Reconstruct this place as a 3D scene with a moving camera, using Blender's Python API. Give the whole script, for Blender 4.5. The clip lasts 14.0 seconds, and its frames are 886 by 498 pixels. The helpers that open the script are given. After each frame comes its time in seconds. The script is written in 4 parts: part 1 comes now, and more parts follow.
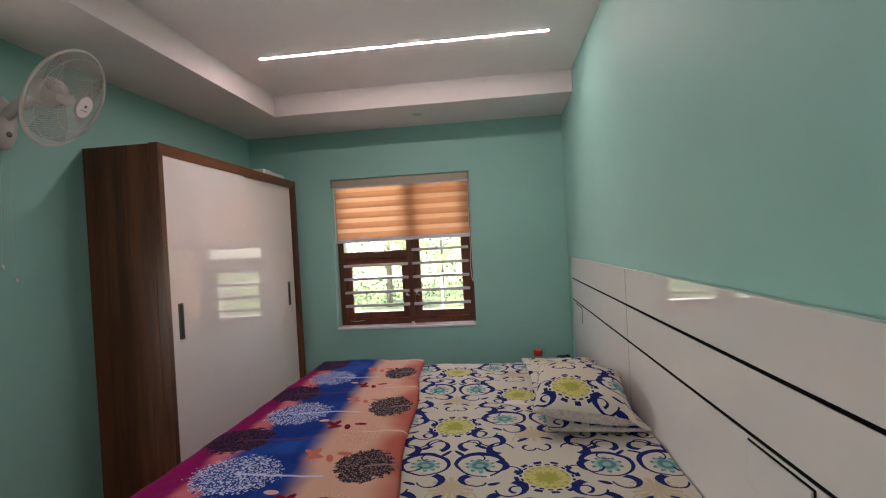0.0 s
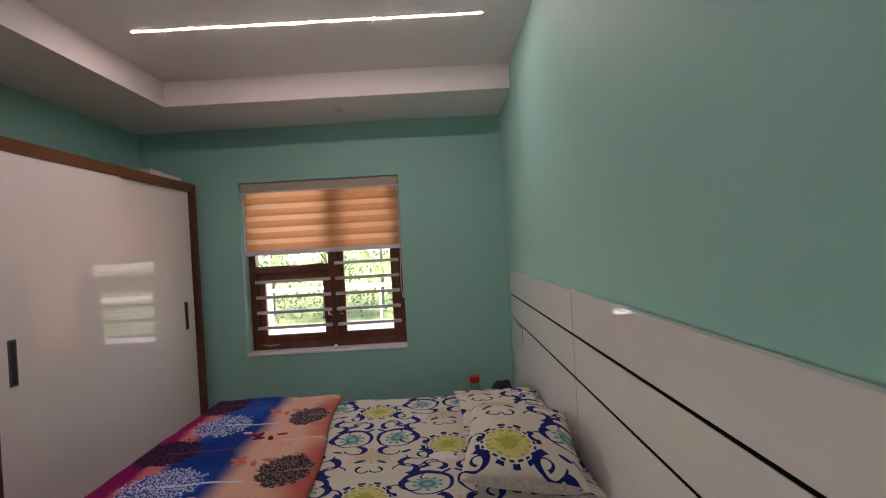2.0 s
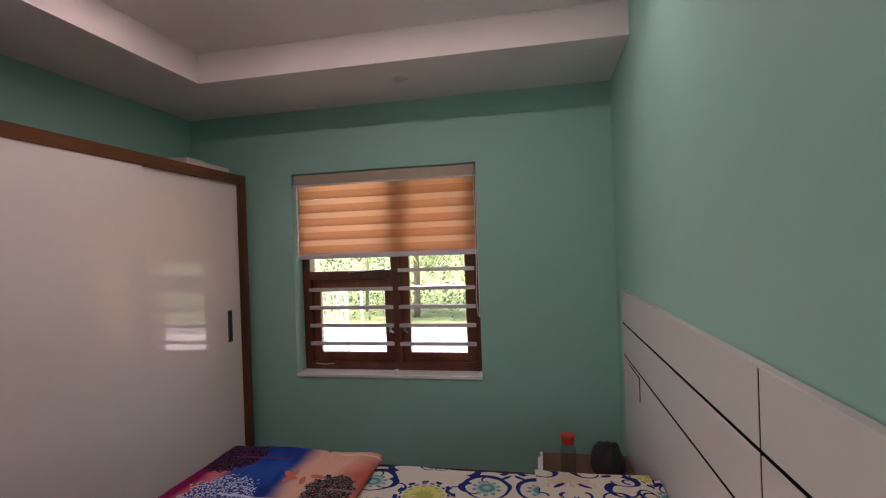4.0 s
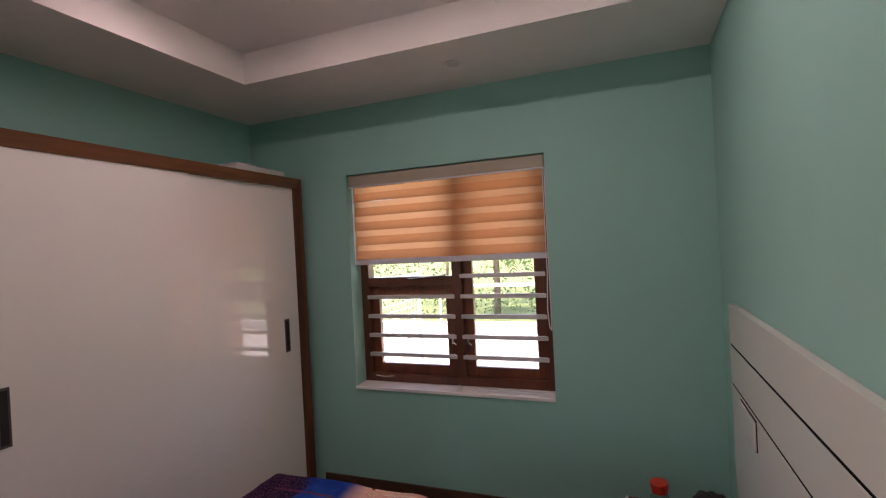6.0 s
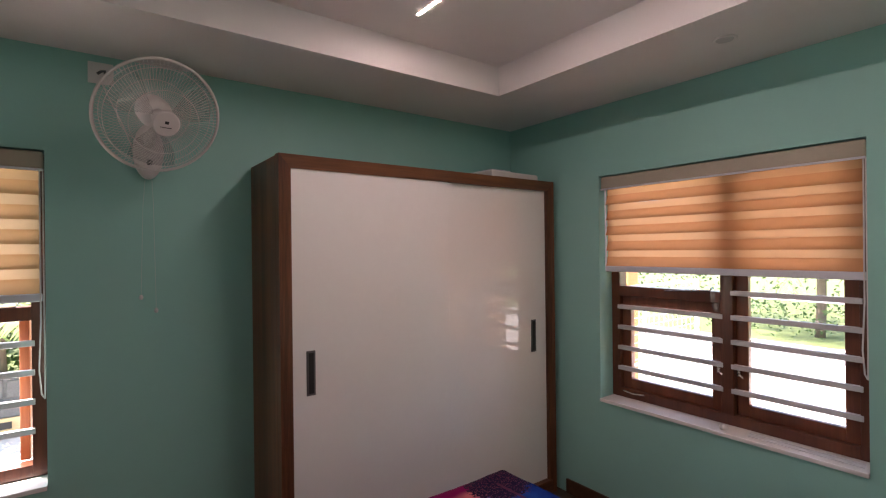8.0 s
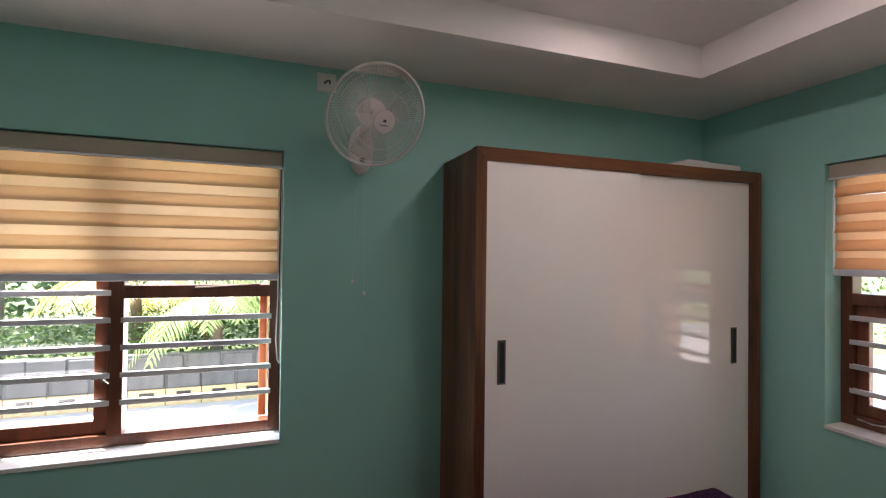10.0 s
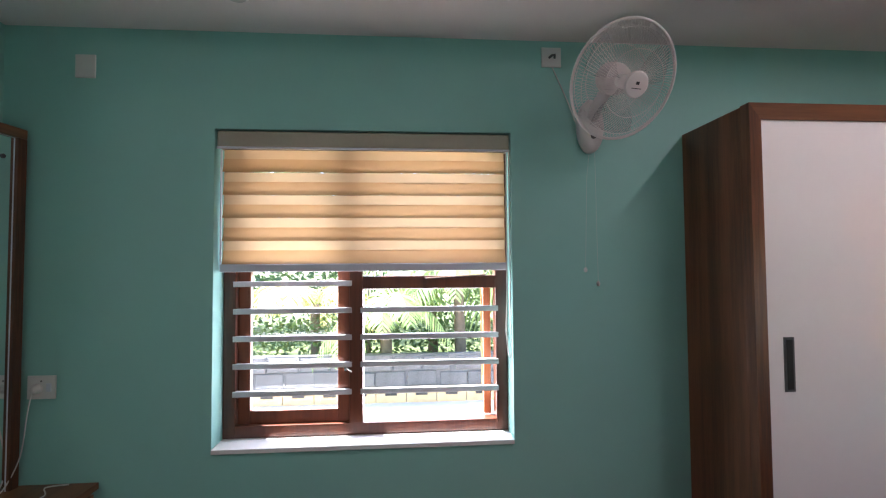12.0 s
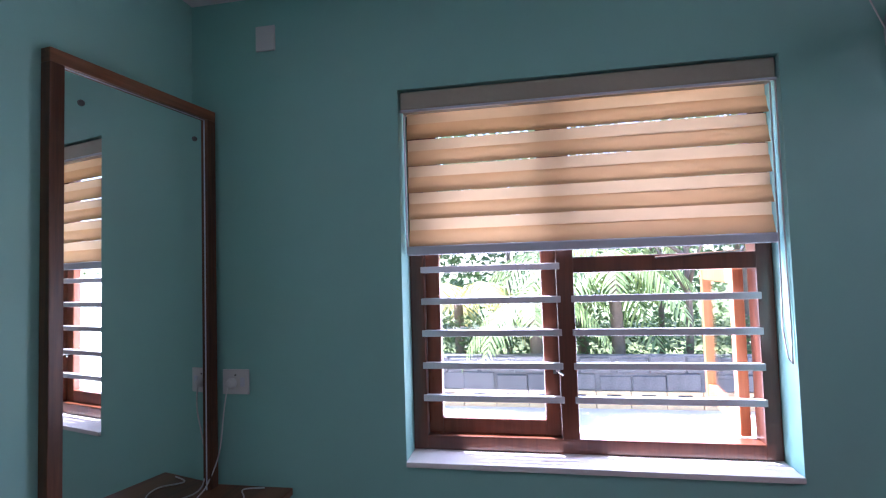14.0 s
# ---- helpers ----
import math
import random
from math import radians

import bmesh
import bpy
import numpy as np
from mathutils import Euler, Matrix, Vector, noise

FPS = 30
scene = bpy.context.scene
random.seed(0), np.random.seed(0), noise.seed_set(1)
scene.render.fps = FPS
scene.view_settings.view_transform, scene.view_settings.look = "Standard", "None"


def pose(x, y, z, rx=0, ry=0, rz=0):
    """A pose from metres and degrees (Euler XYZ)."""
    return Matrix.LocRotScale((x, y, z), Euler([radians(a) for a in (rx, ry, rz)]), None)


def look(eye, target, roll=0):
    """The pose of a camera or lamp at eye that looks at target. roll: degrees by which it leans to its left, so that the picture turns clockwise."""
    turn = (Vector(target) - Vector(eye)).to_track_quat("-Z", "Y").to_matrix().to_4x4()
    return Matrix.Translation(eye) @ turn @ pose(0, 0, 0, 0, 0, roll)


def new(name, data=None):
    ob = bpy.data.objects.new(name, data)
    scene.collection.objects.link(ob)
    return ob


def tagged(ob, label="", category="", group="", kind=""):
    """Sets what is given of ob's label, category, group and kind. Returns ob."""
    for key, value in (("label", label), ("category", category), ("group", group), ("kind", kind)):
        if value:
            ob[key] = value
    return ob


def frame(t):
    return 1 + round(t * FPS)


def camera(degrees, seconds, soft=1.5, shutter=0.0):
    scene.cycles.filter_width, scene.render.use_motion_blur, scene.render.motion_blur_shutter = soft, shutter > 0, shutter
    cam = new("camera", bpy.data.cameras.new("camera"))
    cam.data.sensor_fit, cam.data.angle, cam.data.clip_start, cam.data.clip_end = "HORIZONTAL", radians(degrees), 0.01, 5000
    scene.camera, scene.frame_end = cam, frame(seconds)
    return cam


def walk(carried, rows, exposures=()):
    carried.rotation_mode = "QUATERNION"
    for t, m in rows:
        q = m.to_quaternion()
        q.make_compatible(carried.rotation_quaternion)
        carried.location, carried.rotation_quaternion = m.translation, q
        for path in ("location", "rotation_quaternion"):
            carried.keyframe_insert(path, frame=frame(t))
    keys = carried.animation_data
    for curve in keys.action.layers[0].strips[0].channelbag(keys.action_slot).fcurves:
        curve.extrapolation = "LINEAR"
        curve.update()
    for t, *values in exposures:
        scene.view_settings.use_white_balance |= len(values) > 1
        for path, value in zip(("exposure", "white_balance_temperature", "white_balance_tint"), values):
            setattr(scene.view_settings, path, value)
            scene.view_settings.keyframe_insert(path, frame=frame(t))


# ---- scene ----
cam = camera(85.0, 14.0, soft=1.2)
PATH = [
    (0.0, 0.125, -0.081, 1.447, 89.35, 3.09, 6.35),
    (0.5, 0.172, -0.033, 1.460, 89.48, 2.98, 2.01),
    (1.0, 0.205, 0.061, 1.470, 89.68, 2.97, -0.06),
    (1.5, 0.221, 0.211, 1.478, 89.88, 3.07, -1.15),
    (2.0, 0.215, 0.383, 1.485, 89.78, 3.30, -0.31),
    (2.5, 0.235, 0.567, 1.506, 89.56, 3.06, 2.62),
    (3.0, 0.219, 0.774, 1.526, 89.63, 2.94, 6.05),
    (5.5, 0.439, 1.574, 1.577, 90.12, 2.09, 17.40),
    (6.0, 0.338, 1.570, 1.597, 89.70, 2.95, 21.26),
    (6.5, 0.485, 1.635, 1.599, 90.07, 1.72, 30.95),
    (7.0, 0.472, 1.673, 1.625, 89.98, 1.54, 38.65),
    (7.5, 0.521, 1.688, 1.649, 89.89, 1.23, 47.58),
    (8.0, 0.477, 1.737, 1.653, 90.02, 0.66, 53.79),
    (10.5, 0.316, 1.374, 1.569, 90.71, -0.90, 72.33),
    (11.0, 0.249, 1.210, 1.567, 90.76, -0.70, 74.47),
    (11.5, 0.114, 1.142, 1.493, 91.95, 0.51, 79.97),
    (12.0, 0.046, 1.084, 1.459, 92.23, 0.42, 85.49),
    (12.5, -0.066, 0.958, 1.419, 92.55, 0.59, 88.63),
    (13.0, -0.207, 0.874, 1.382, 93.06, 0.82, 91.60),
    (13.5, -0.298, 0.792, 1.367, 93.07, 1.01, 93.95),
    (14.0, -0.379, 0.715, 1.382, 92.60, 1.72, 100.12),
]
walk(cam, [(r[0], pose(*r[1:])) for r in PATH],
     exposures=[(0.0, 3.02, 6600, 15), (1.5, 2.72, 6750, 17), (3.0, 2.46, 6900, 22), (5.5, 2.45, 7000, 25), (7.0, 2.70, 6950, 24), (8.0, 2.75, 6850, 21), (10.5, 2.80, 6450, 14), (11.5, 2.98, 6200, 14), (12.5, 3.22, 5800, 22), (14.0, 2.84, 5350, 30)])

# room: west wall, east wall, south wall, north wall, soffit and raised ceiling
XW, XE, YS, YN = -2.190, 0.750, -0.668, 4.338
ZS, ZC = 2.543, 2.713
YB = -2.60                      # back wall of the entry behind the mirror's partition
WT = 0.23                       # wall thickness
GZ = -0.6                       # ground outside

# ---- world, sun, lamps ----
SUN_EL, SUN_ROT = 70.0, 222.0
world = bpy.data.worlds.new("world")
scene.world = world
world.use_nodes = True
wn = world.node_tree
sky = wn.nodes.new("ShaderNodeTexSky")
sky.sky_type, sky.sun_disc = "NISHITA", False
sky.sun_elevation, sky.sun_rotation = radians(SUN_EL), radians(SUN_ROT)
wn.links.new(sky.outputs[0], wn.nodes["Background"].inputs[0])
wn.nodes["Background"].inputs[1].default_value = 0.15
sun = new("sun", bpy.data.lights.new("sun", "SUN"))
sun.data.energy, sun.data.angle, sun.data.color = 5.0, radians(0.5), (1.0, 0.95, 0.88)
az = radians(SUN_ROT)
sun_dir = Vector((math.sin(az) * math.cos(radians(SUN_EL)), math.cos(az) * math.cos(radians(SUN_EL)), math.sin(radians(SUN_EL))))
sun.matrix_world = look(sun_dir * 30, (0, 0, 0))


# sky light entering through the lower, unshaded half of the west window
la = bpy.data.lights.new("daylight_west", "AREA")
la.shape, la.size, la.size_y, la.energy, la.color = "RECTANGLE", 1.25, 0.72, 3.2, (0.97, 0.98, 1.0)
new("daylight_west", la).matrix_world = look((XW - 0.34, 0.90, 1.06), (3, 0.90, 0.96))


# ---- node helpers ----
def material(name):
    m = bpy.data.materials.new(name)
    m.use_nodes = True
    nt = m.node_tree
    return m, nt, nt.nodes["Principled BSDF"]


class Sym:
    """A socket with arithmetic."""

    def __init__(self, nt, s):
        self.nt, self.s = nt, s

    def op(self, kind, *others):
        n = self.nt.nodes.new("ShaderNodeMath")
        n.operation = kind
        for i, v in enumerate((self, *others)):
            if isinstance(v, Sym):
                self.nt.links.new(v.s, n.inputs[i])
            else:
                n.inputs[i].default_value = v
        return Sym(self.nt, n.outputs[0])

    def __add__(self, o): return self.op("ADD", o)
    def __sub__(self, o): return self.op("SUBTRACT", o)
    def __mul__(self, o): return self.op("MULTIPLY", o)
    def __truediv__(self, o): return self.op("DIVIDE", o)
    def __lt__(self, o): return self.op("LESS_THAN", o)
    def __gt__(self, o): return self.op("GREATER_THAN", o)
    def abs(self): return self.op("ABSOLUTE")
    def sin(self): return self.op("SINE")
    def min(self, o): return self.op("MINIMUM", o)
    def max(self, o): return self.op("MAXIMUM", o)
    def wrap(self, p): return self.op("WRAP", p / 2, -p / 2)
    def step(self, a, b):
        n = self.nt.nodes.new("ShaderNodeMapRange")
        n.interpolation_type = "SMOOTHSTEP"
        self.nt.links.new(self.s, n.inputs["Value"])
        n.inputs["From Min"].default_value, n.inputs["From Max"].default_value = a, b
        return Sym(self.nt, n.outputs[0])


def hyp(a, b): return (a * a + b * b).op("SQRT")


def coords(nt, kind="Object"):
    return nt.nodes.new("ShaderNodeTexCoord").outputs[kind]


def split(nt, vec):
    n = nt.nodes.new("ShaderNodeSeparateXYZ")
    nt.links.new(vec, n.inputs[0])
    return [Sym(nt, o) for o in n.outputs]


def noise_tex(nt, vec, scale, detail=4.0, rough=0.55, stretch=None):
    if stretch:
        mp = nt.nodes.new("ShaderNodeMapping")
        mp.inputs["Scale"].default_value = stretch
        nt.links.new(vec, mp.inputs["Vector"])
        vec = mp.outputs[0]
    n = nt.nodes.new("ShaderNodeTexNoise")
    n.inputs["Scale"].default_value, n.inputs["Detail"].default_value, n.inputs["Roughness"].default_value = scale, detail, rough
    nt.links.new(vec, n.inputs["Vector"])
    return Sym(nt, n.outputs["Fac"])


def voronoi(nt, vec, scale, out="Distance"):
    n = nt.nodes.new("ShaderNodeTexVoronoi")
    n.inputs["Scale"].default_value = scale
    nt.links.new(vec, n.inputs["Vector"])
    return Sym(nt, n.outputs[out])


def mix(nt, fac, a, b):
    n = nt.nodes.new("ShaderNodeMix")
    n.data_type = "RGBA"
    for s, v in ((n.inputs[0], fac), (n.inputs[6], a), (n.inputs[7], b)):
        if isinstance(v, Sym):
            nt.links.new(v.s, s)
        elif isinstance(v, (tuple, list)):
            s.default_value = (*v, 1)
        else:
            s.default_value = v
    return Sym(nt, n.outputs[2])


def bump(nt, b, height, strength, dist):
    n = nt.nodes.new("ShaderNodeBump")
    n.inputs["Strength"].default_value, n.inputs["Distance"].default_value = strength, dist
    nt.links.new(height.s, n.inputs["Height"])
    nt.links.new(n.outputs[0], b.inputs["Normal"])


def plain(name, c, rough=0.5, metal=0.0, vary=0.06, scale=12, relief=0.0, coat=0.0, spec=0.5):
    """A surface with slight colour variation at two scales and fine relief."""
    m, nt, b = material(name)
    co = coords(nt)
    f = noise_tex(nt, co, scale, 5) * 0.6 + noise_tex(nt, co, scale * 9, 3) * 0.4
    lo, hi = [max(0, v * (1 - vary * 2)) for v in c], [min(1, v * (1 + vary * 2)) for v in c]
    nt.links.new(mix(nt, f, lo, hi).s, b.inputs["Base Color"])
    b.inputs["Roughness"].default_value, b.inputs["Metallic"].default_value = rough, metal
    b.inputs["Coat Weight"].default_value, b.inputs["Coat Roughness"].default_value = coat, 0.03
    b.inputs["Specular IOR Level"].default_value = spec
    if relief:
        bump(nt, b, noise_tex(nt, co, scale * 12, 4), relief, 0.002)
    return m


def wood(name, dark, light, axis="Z", rough=0.35, coat=0.0, fine=1.0):
    """Laminate or timber with grain along one axis."""
    m, nt, b = material(name)
    co = coords(nt)
    along = {"X": (0.5, 9, 9), "Y": (9, 0.5, 9), "Z": (9, 9, 0.5)}[axis]
    bands = noise_tex(nt, co, 1.3 * fine, 4, 0.6, along)
    fibre = noise_tex(nt, co, 9 * fine, 5, 0.7, along)
    f = (bands * 0.7 + fibre * 0.4).step(0.36, 0.74)
    nt.links.new(mix(nt, f, dark, light).s, b.inputs["Base Color"])
    b.inputs["Coat Weight"].default_value = coat
    nt.links.new((fibre * 0.25 + (rough - 0.12)).s, b.inputs["Roughness"])
    bump(nt, b, fibre, 0.15, 0.001)
    return m


def glass_material(name, tint=(1, 1, 1), rough=0.0):
    m, nt, b = material(name)
    clear, gloss, both = nt.nodes.new("ShaderNodeBsdfTransparent"), nt.nodes.new("ShaderNodeBsdfGlossy"), nt.nodes.new("ShaderNodeMixShader")
    fr = nt.nodes.new("ShaderNodeLayerWeight")
    fr.inputs["Blend"].default_value = 0.5
    edge = Sym(nt, fr.outputs["Facing"]).op("POWER", 4.0) * 0.6 + 0.045
    clear.inputs[0].default_value = (*tint, 1)
    gloss.inputs["Roughness"].default_value = rough
    nt.links.new(edge.s, both.inputs[0])
    nt.links.new(clear.outputs[0], both.inputs[1])
    nt.links.new(gloss.outputs[0], both.inputs[2])
    nt.links.new(both.outputs[0], nt.nodes["Material Output"].inputs[0])
    return m


def wall_paint(name, c):
    m, nt, b = material(name)
    co = coords(nt)
    big, mid, fine = noise_tex(nt, co, 1.1, 3), noise_tex(nt, co, 7, 4), noise_tex(nt, co, 160, 3)
    f = big * 0.5 + mid * 0.3 + fine * 0.2
    nt.links.new(mix(nt, f, [v * 0.9 for v in c], [min(1, v * 1.08) for v in c]).s, b.inputs["Base Color"])
    b.inputs["Roughness"].default_value, b.inputs["Specular IOR Level"].default_value = 0.55, 0.35
    bump(nt, b, fine * 0.6 + mid, 0.12, 0.004)
    return m


def fabric_translucent(name, c, back=0.5, weave=900):
    m, nt, b = material(name)
    co = coords(nt)
    f = noise_tex(nt, co, 14, 3) * 0.6 + noise_tex(nt, co, weave, 2) * 0.4
    col = mix(nt, f, [v * 0.88 for v in c], [min(1, v * 1.1) for v in c])
    dif, tr, both = nt.nodes.new("ShaderNodeBsdfDiffuse"), nt.nodes.new("ShaderNodeBsdfTranslucent"), nt.nodes.new("ShaderNodeMixShader")
    nt.links.new(col.s, dif.inputs[0])
    nt.links.new(col.s, tr.inputs[0])
    both.inputs[0].default_value = back
    nt.links.new(dif.outputs[0], both.inputs[1])
    nt.links.new(tr.outputs[0], both.inputs[2])
    nt.links.new(both.outputs[0], nt.nodes["Material Output"].inputs[0])
    return m


def sheet_material(name, ox0, oy0, lean):
    """Cream cotton printed with yellow medallions, teal flowers and navy scrolls."""
    m, nt, b = material(name)
    co = coords(nt)
    x, y, _ = split(nt, co)
    wob = noise_tex(nt, co, 9, 2) * 0.02 - 0.01
    x, y = (x + y * lean - ox0 + wob) * 1.09, (y - oy0 + wob) * 1.09
    P, Q = 0.72, 0.98
    cream, navy, teal, sand = (0.63, 0.60, 0.51), (0.010, 0.020, 0.14), (0.09, 0.26, 0.27), (0.52, 0.42, 0.27)
    col = mix(nt, noise_tex(nt, co, 30, 4), [v * 0.94 for v in cream], cream)
    fine = noise_tex(nt, co, 55, 3)

    def about(ox, oy):
        u, v = (x - ox).wrap(P), (y - oy).wrap(Q)
        return u, v, hyp(u, v), v.op("ARCTAN2", u)

    def comma(ox, oy, sx, sy, rad, fat):
        """A scroll that swells from a thin tail into a thick head."""
        nonlocal col
        u, v, r, a = about(ox, oy)
        tail = (u * (sx * fat) + v * (sy * fat * 0.8) + rad * fat * 0.72).max(0.0042)
        col = mix(nt, ((r - rad).abs() < tail) * ((v * sy - u * sx * 0.9) < rad * 0.75), col, navy)

    for ox, oy in ((0.0, 0.0), (P / 2, Q / 2)):
        # medallion: veined lime disc, dotted ring, ring of small darts
        u, v, r, a = about(ox, oy)
        petal = ((a * 8.0).sin().abs() * 0.35 + 0.65)
        col = mix(nt, (r < 0.086) * 0.95, col, mix(nt, (r * 80.0 * petal + fine * 7.0).sin().step(-0.3, 0.9), (0.38, 0.40, 0.06), (0.60, 0.58, 0.20)))
        col = mix(nt, ((r - 0.099).abs() < 0.0050) * ((a * 19.0).sin() > -0.2), col, navy)
        col = mix(nt, ((r - 0.118).abs() < 0.0095) * ((a * 12.0).sin() > 0.1), col, navy)
        # sand palmette between the medallions
        u, v, r, a = about(ox, oy + 0.40)
        col = mix(nt, (r < 0.085) * (((a * 7.0).sin().abs() * 0.075 + 0.012) > r * 0.8) * 0.8, col, sand)
        for sx in (-1, 1):
            # teal flower inside a navy loop
            u, v, r, a = about(ox + sx * 0.112, oy + 0.59)
            lobe = (a * 5.0).sin().abs() * 0.026 + 0.036
            col = mix(nt, (r < lobe), col, mix(nt, (r * 190.0).sin().step(-0.4, 0.6), teal, (0.27, 0.46, 0.44)))
            col = mix(nt, ((r - 0.096 - v * 0.10).abs() < (v * 0.04 + 0.0080)), col, navy)
            u, v, r, a = about(ox + sx * 0.060, oy + 0.335)
            col = mix(nt, ((r - 0.032).abs() < 0.003) * (v > -0.01), col, sand)
            u, v, r, a = about(ox + sx * 0.255, oy + 0.17)
            col = mix(nt, ((r - 0.030).abs() < 0.0035) * (u * sx < 0.012), col, navy)
            comma(ox + sx * 0.150, oy + 0.245, sx, -1, 0.050, 0.165)
            comma(ox + sx * 0.085, oy + 0.455, -sx, 1, 0.046, 0.16)
            comma(ox + sx * 0.215, oy + 0.400, sx, 1, 0.052, 0.155)
            comma(ox + sx * 0.190, oy + 0.090, -sx, 1, 0.044, 0.165)
            comma(ox + sx * 0.170, oy - 0.175, sx, 1, 0.050, 0.155)
            comma(ox + sx * 0.070, oy - 0.215, -sx, -1, 0.040, 0.16)
            comma(ox + sx * 0.275, oy + 0.300, -sx, -1, 0.032, 0.11)
            comma(ox + sx * 0.030, oy + 0.255, sx, 1, 0.026, 0.12)
            comma(ox + sx * 0.235, oy + 0.545, sx, -1, 0.034, 0.12)
            comma(ox + sx * 0.120, oy - 0.095, sx, -1, 0.026, 0.12)
            for du, dv, k in ((0.05, 0.335, 0.6), (0.235, 0.26, -0.5), (0.03, 0.70, 0.9), (0.20, -0.05, 0.4)):
                u, v, r, a = about(ox + sx * du, oy + dv)
                col = mix(nt, (hyp(u * 0.5, v + u * (sx * k)) < 0.012), col, navy)
    nt.links.new(col.s, b.inputs["Base Color"])
    b.inputs["Roughness"].default_value = 0.85
    b.inputs["Specular IOR Level"].default_value = 0.08
    bump(nt, b, noise_tex(nt, co, 18, 4) + noise_tex(nt, co, 600, 2) * 0.15, 0.35, 0.01)
    return m


def blanket_material():
    """Fleece with bands of magenta, blue and peach, printed with branching trees; u runs across it, v along."""
    m, nt, b = material("printed_fleece")
    uvn = nt.nodes.new("ShaderNodeTexCoord").outputs["UV"]
    co = coords(nt)
    x, y, _ = split(nt, uvn)
    x, y = x * 1.34, y * 2.25
    drift = (noise_tex(nt, co, 3, 3) - 0.5) * 0.14
    xd = x + drift
    magenta, pink, blue, peach, coral = (0.20, 0.004, 0.075), (0.55, 0.15, 0.16), (0.006, 0.028, 0.19), (0.64, 0.38, 0.28), (0.48, 0.12, 0.09)
    col = mix(nt, xd.step(0.50, 0.56), magenta, pink)
    col = mix(nt, xd.step(0.60, 0.66), col, blue)
    col = mix(nt, noise_tex(nt, co, 4, 3).step(0.45, 0.7) * xd.step(0.55, 0.65), col, (0.014, 0.065, 0.31))
    col = mix(nt, xd.step(0.90, 1.02), col, peach)
    col = mix(nt, (xd + (noise_tex(nt, co, 2.2, 2) - 0.5) * 0.5).step(1.18, 1.34), col, coral)

    def crown(ox, oy, py, rx, ry, shade, light, seed, dense=0.37):
        nonlocal col
        u, v = (x - ox), (y - oy).wrap(py)
        inside = hyp(u / rx, v / ry) + (noise_tex(nt, co, 40 + seed, 4) - 0.5) * 0.9
        twig = voronoi(nt, co, 110 + seed * 4)
        col = mix(nt, (inside < 0.94) * (twig > dense), col, shade)
        col = mix(nt, (inside < 1.0) * (twig < dense) * 0.92, col, light)
        col = mix(nt, (v.abs() < 0.007) * (u > 0) * (u < rx * 2.0) * 0.9, col, light)

    crown(0.70, 0.52, 0.65, 0.175, 0.150, (0.03, 0.06, 0.24), (0.55, 0.60, 0.76), 1, 0.47)
    crown(0.55, 0.19, 0.65, 0.170, 0.145, (0.015, 0.008, 0.03), (0.11, 0.03, 0.06), 2)
    crown(1.20, 0.60, 0.65, 0.125, 0.145, (0.022, 0.018, 0.026), (0.27, 0.17, 0.16), 3, 0.40)
    crown(1.12, 0.27, 0.65, 0.110, 0.130, (0.62, 0.34, 0.25), (0.74, 0.50, 0.40), 4)
    # sprigs of leaves along the seam of blue and peach
    for oy, c in ((0.33, (0.18, 0.004, 0.02)), (0.03, (0.58, 0.15, 0.11))):
        for k in range(6):
            ang = k * 1.25
            u = (x - 0.93 - 0.045 * math.cos(ang) - 0.024 * k)
            v = (y - oy - 0.036 * math.sin(ang) - 0.006 * k).wrap(0.65)
            p, q = u * math.cos(ang) + v * math.sin(ang), v * math.cos(ang) - u * math.sin(ang)
            col = mix(nt, hyp(p / 0.033, q / 0.015) < 1.0, col, c)
    for ox, oy in ((0.89, 0.40), (0.36, 0.50)):
        u, v = (x - ox), (y - oy).wrap(0.65)
        col = mix(nt, hyp(u / 0.028, v / 0.015) < 1.0, col, (0.72, 0.40, 0.34) if ox > 0.5 else (0.10, 0.0, 0.02))
    nt.links.new(col.s, b.inputs["Base Color"])
    b.inputs["Roughness"].default_value = 0.8
    b.inputs["Specular IOR Level"].default_value = 0.06
    bump(nt, b, noise_tex(nt, co, 26, 4) + noise_tex(nt, co, 420, 2) * 0.3, 0.4, 0.012)
    return m


def leaf_material(name, lo, hi):
    m, nt, b = material(name)
    g = nt.nodes.new("ShaderNodeNewGeometry")
    nt.links.new(mix(nt, Sym(nt, g.outputs["Random Per Island"]), lo, hi).s, b.inputs["Base Color"])
    b.inputs["Roughness"].default_value = 0.45
    tr, both = nt.nodes.new("ShaderNodeBsdfTranslucent"), nt.nodes.new("ShaderNodeMixShader")
    tr.inputs[0].default_value = (*[min(1, v * 1.5) for v in hi], 1)
    both.inputs[0].default_value = 0.22
    nt.links.new(b.outputs[0], both.inputs[1])
    nt.links.new(tr.outputs[0], both.inputs[2])
    nt.links.new(both.outputs[0], nt.nodes["Material Output"].inputs[0])
    return m


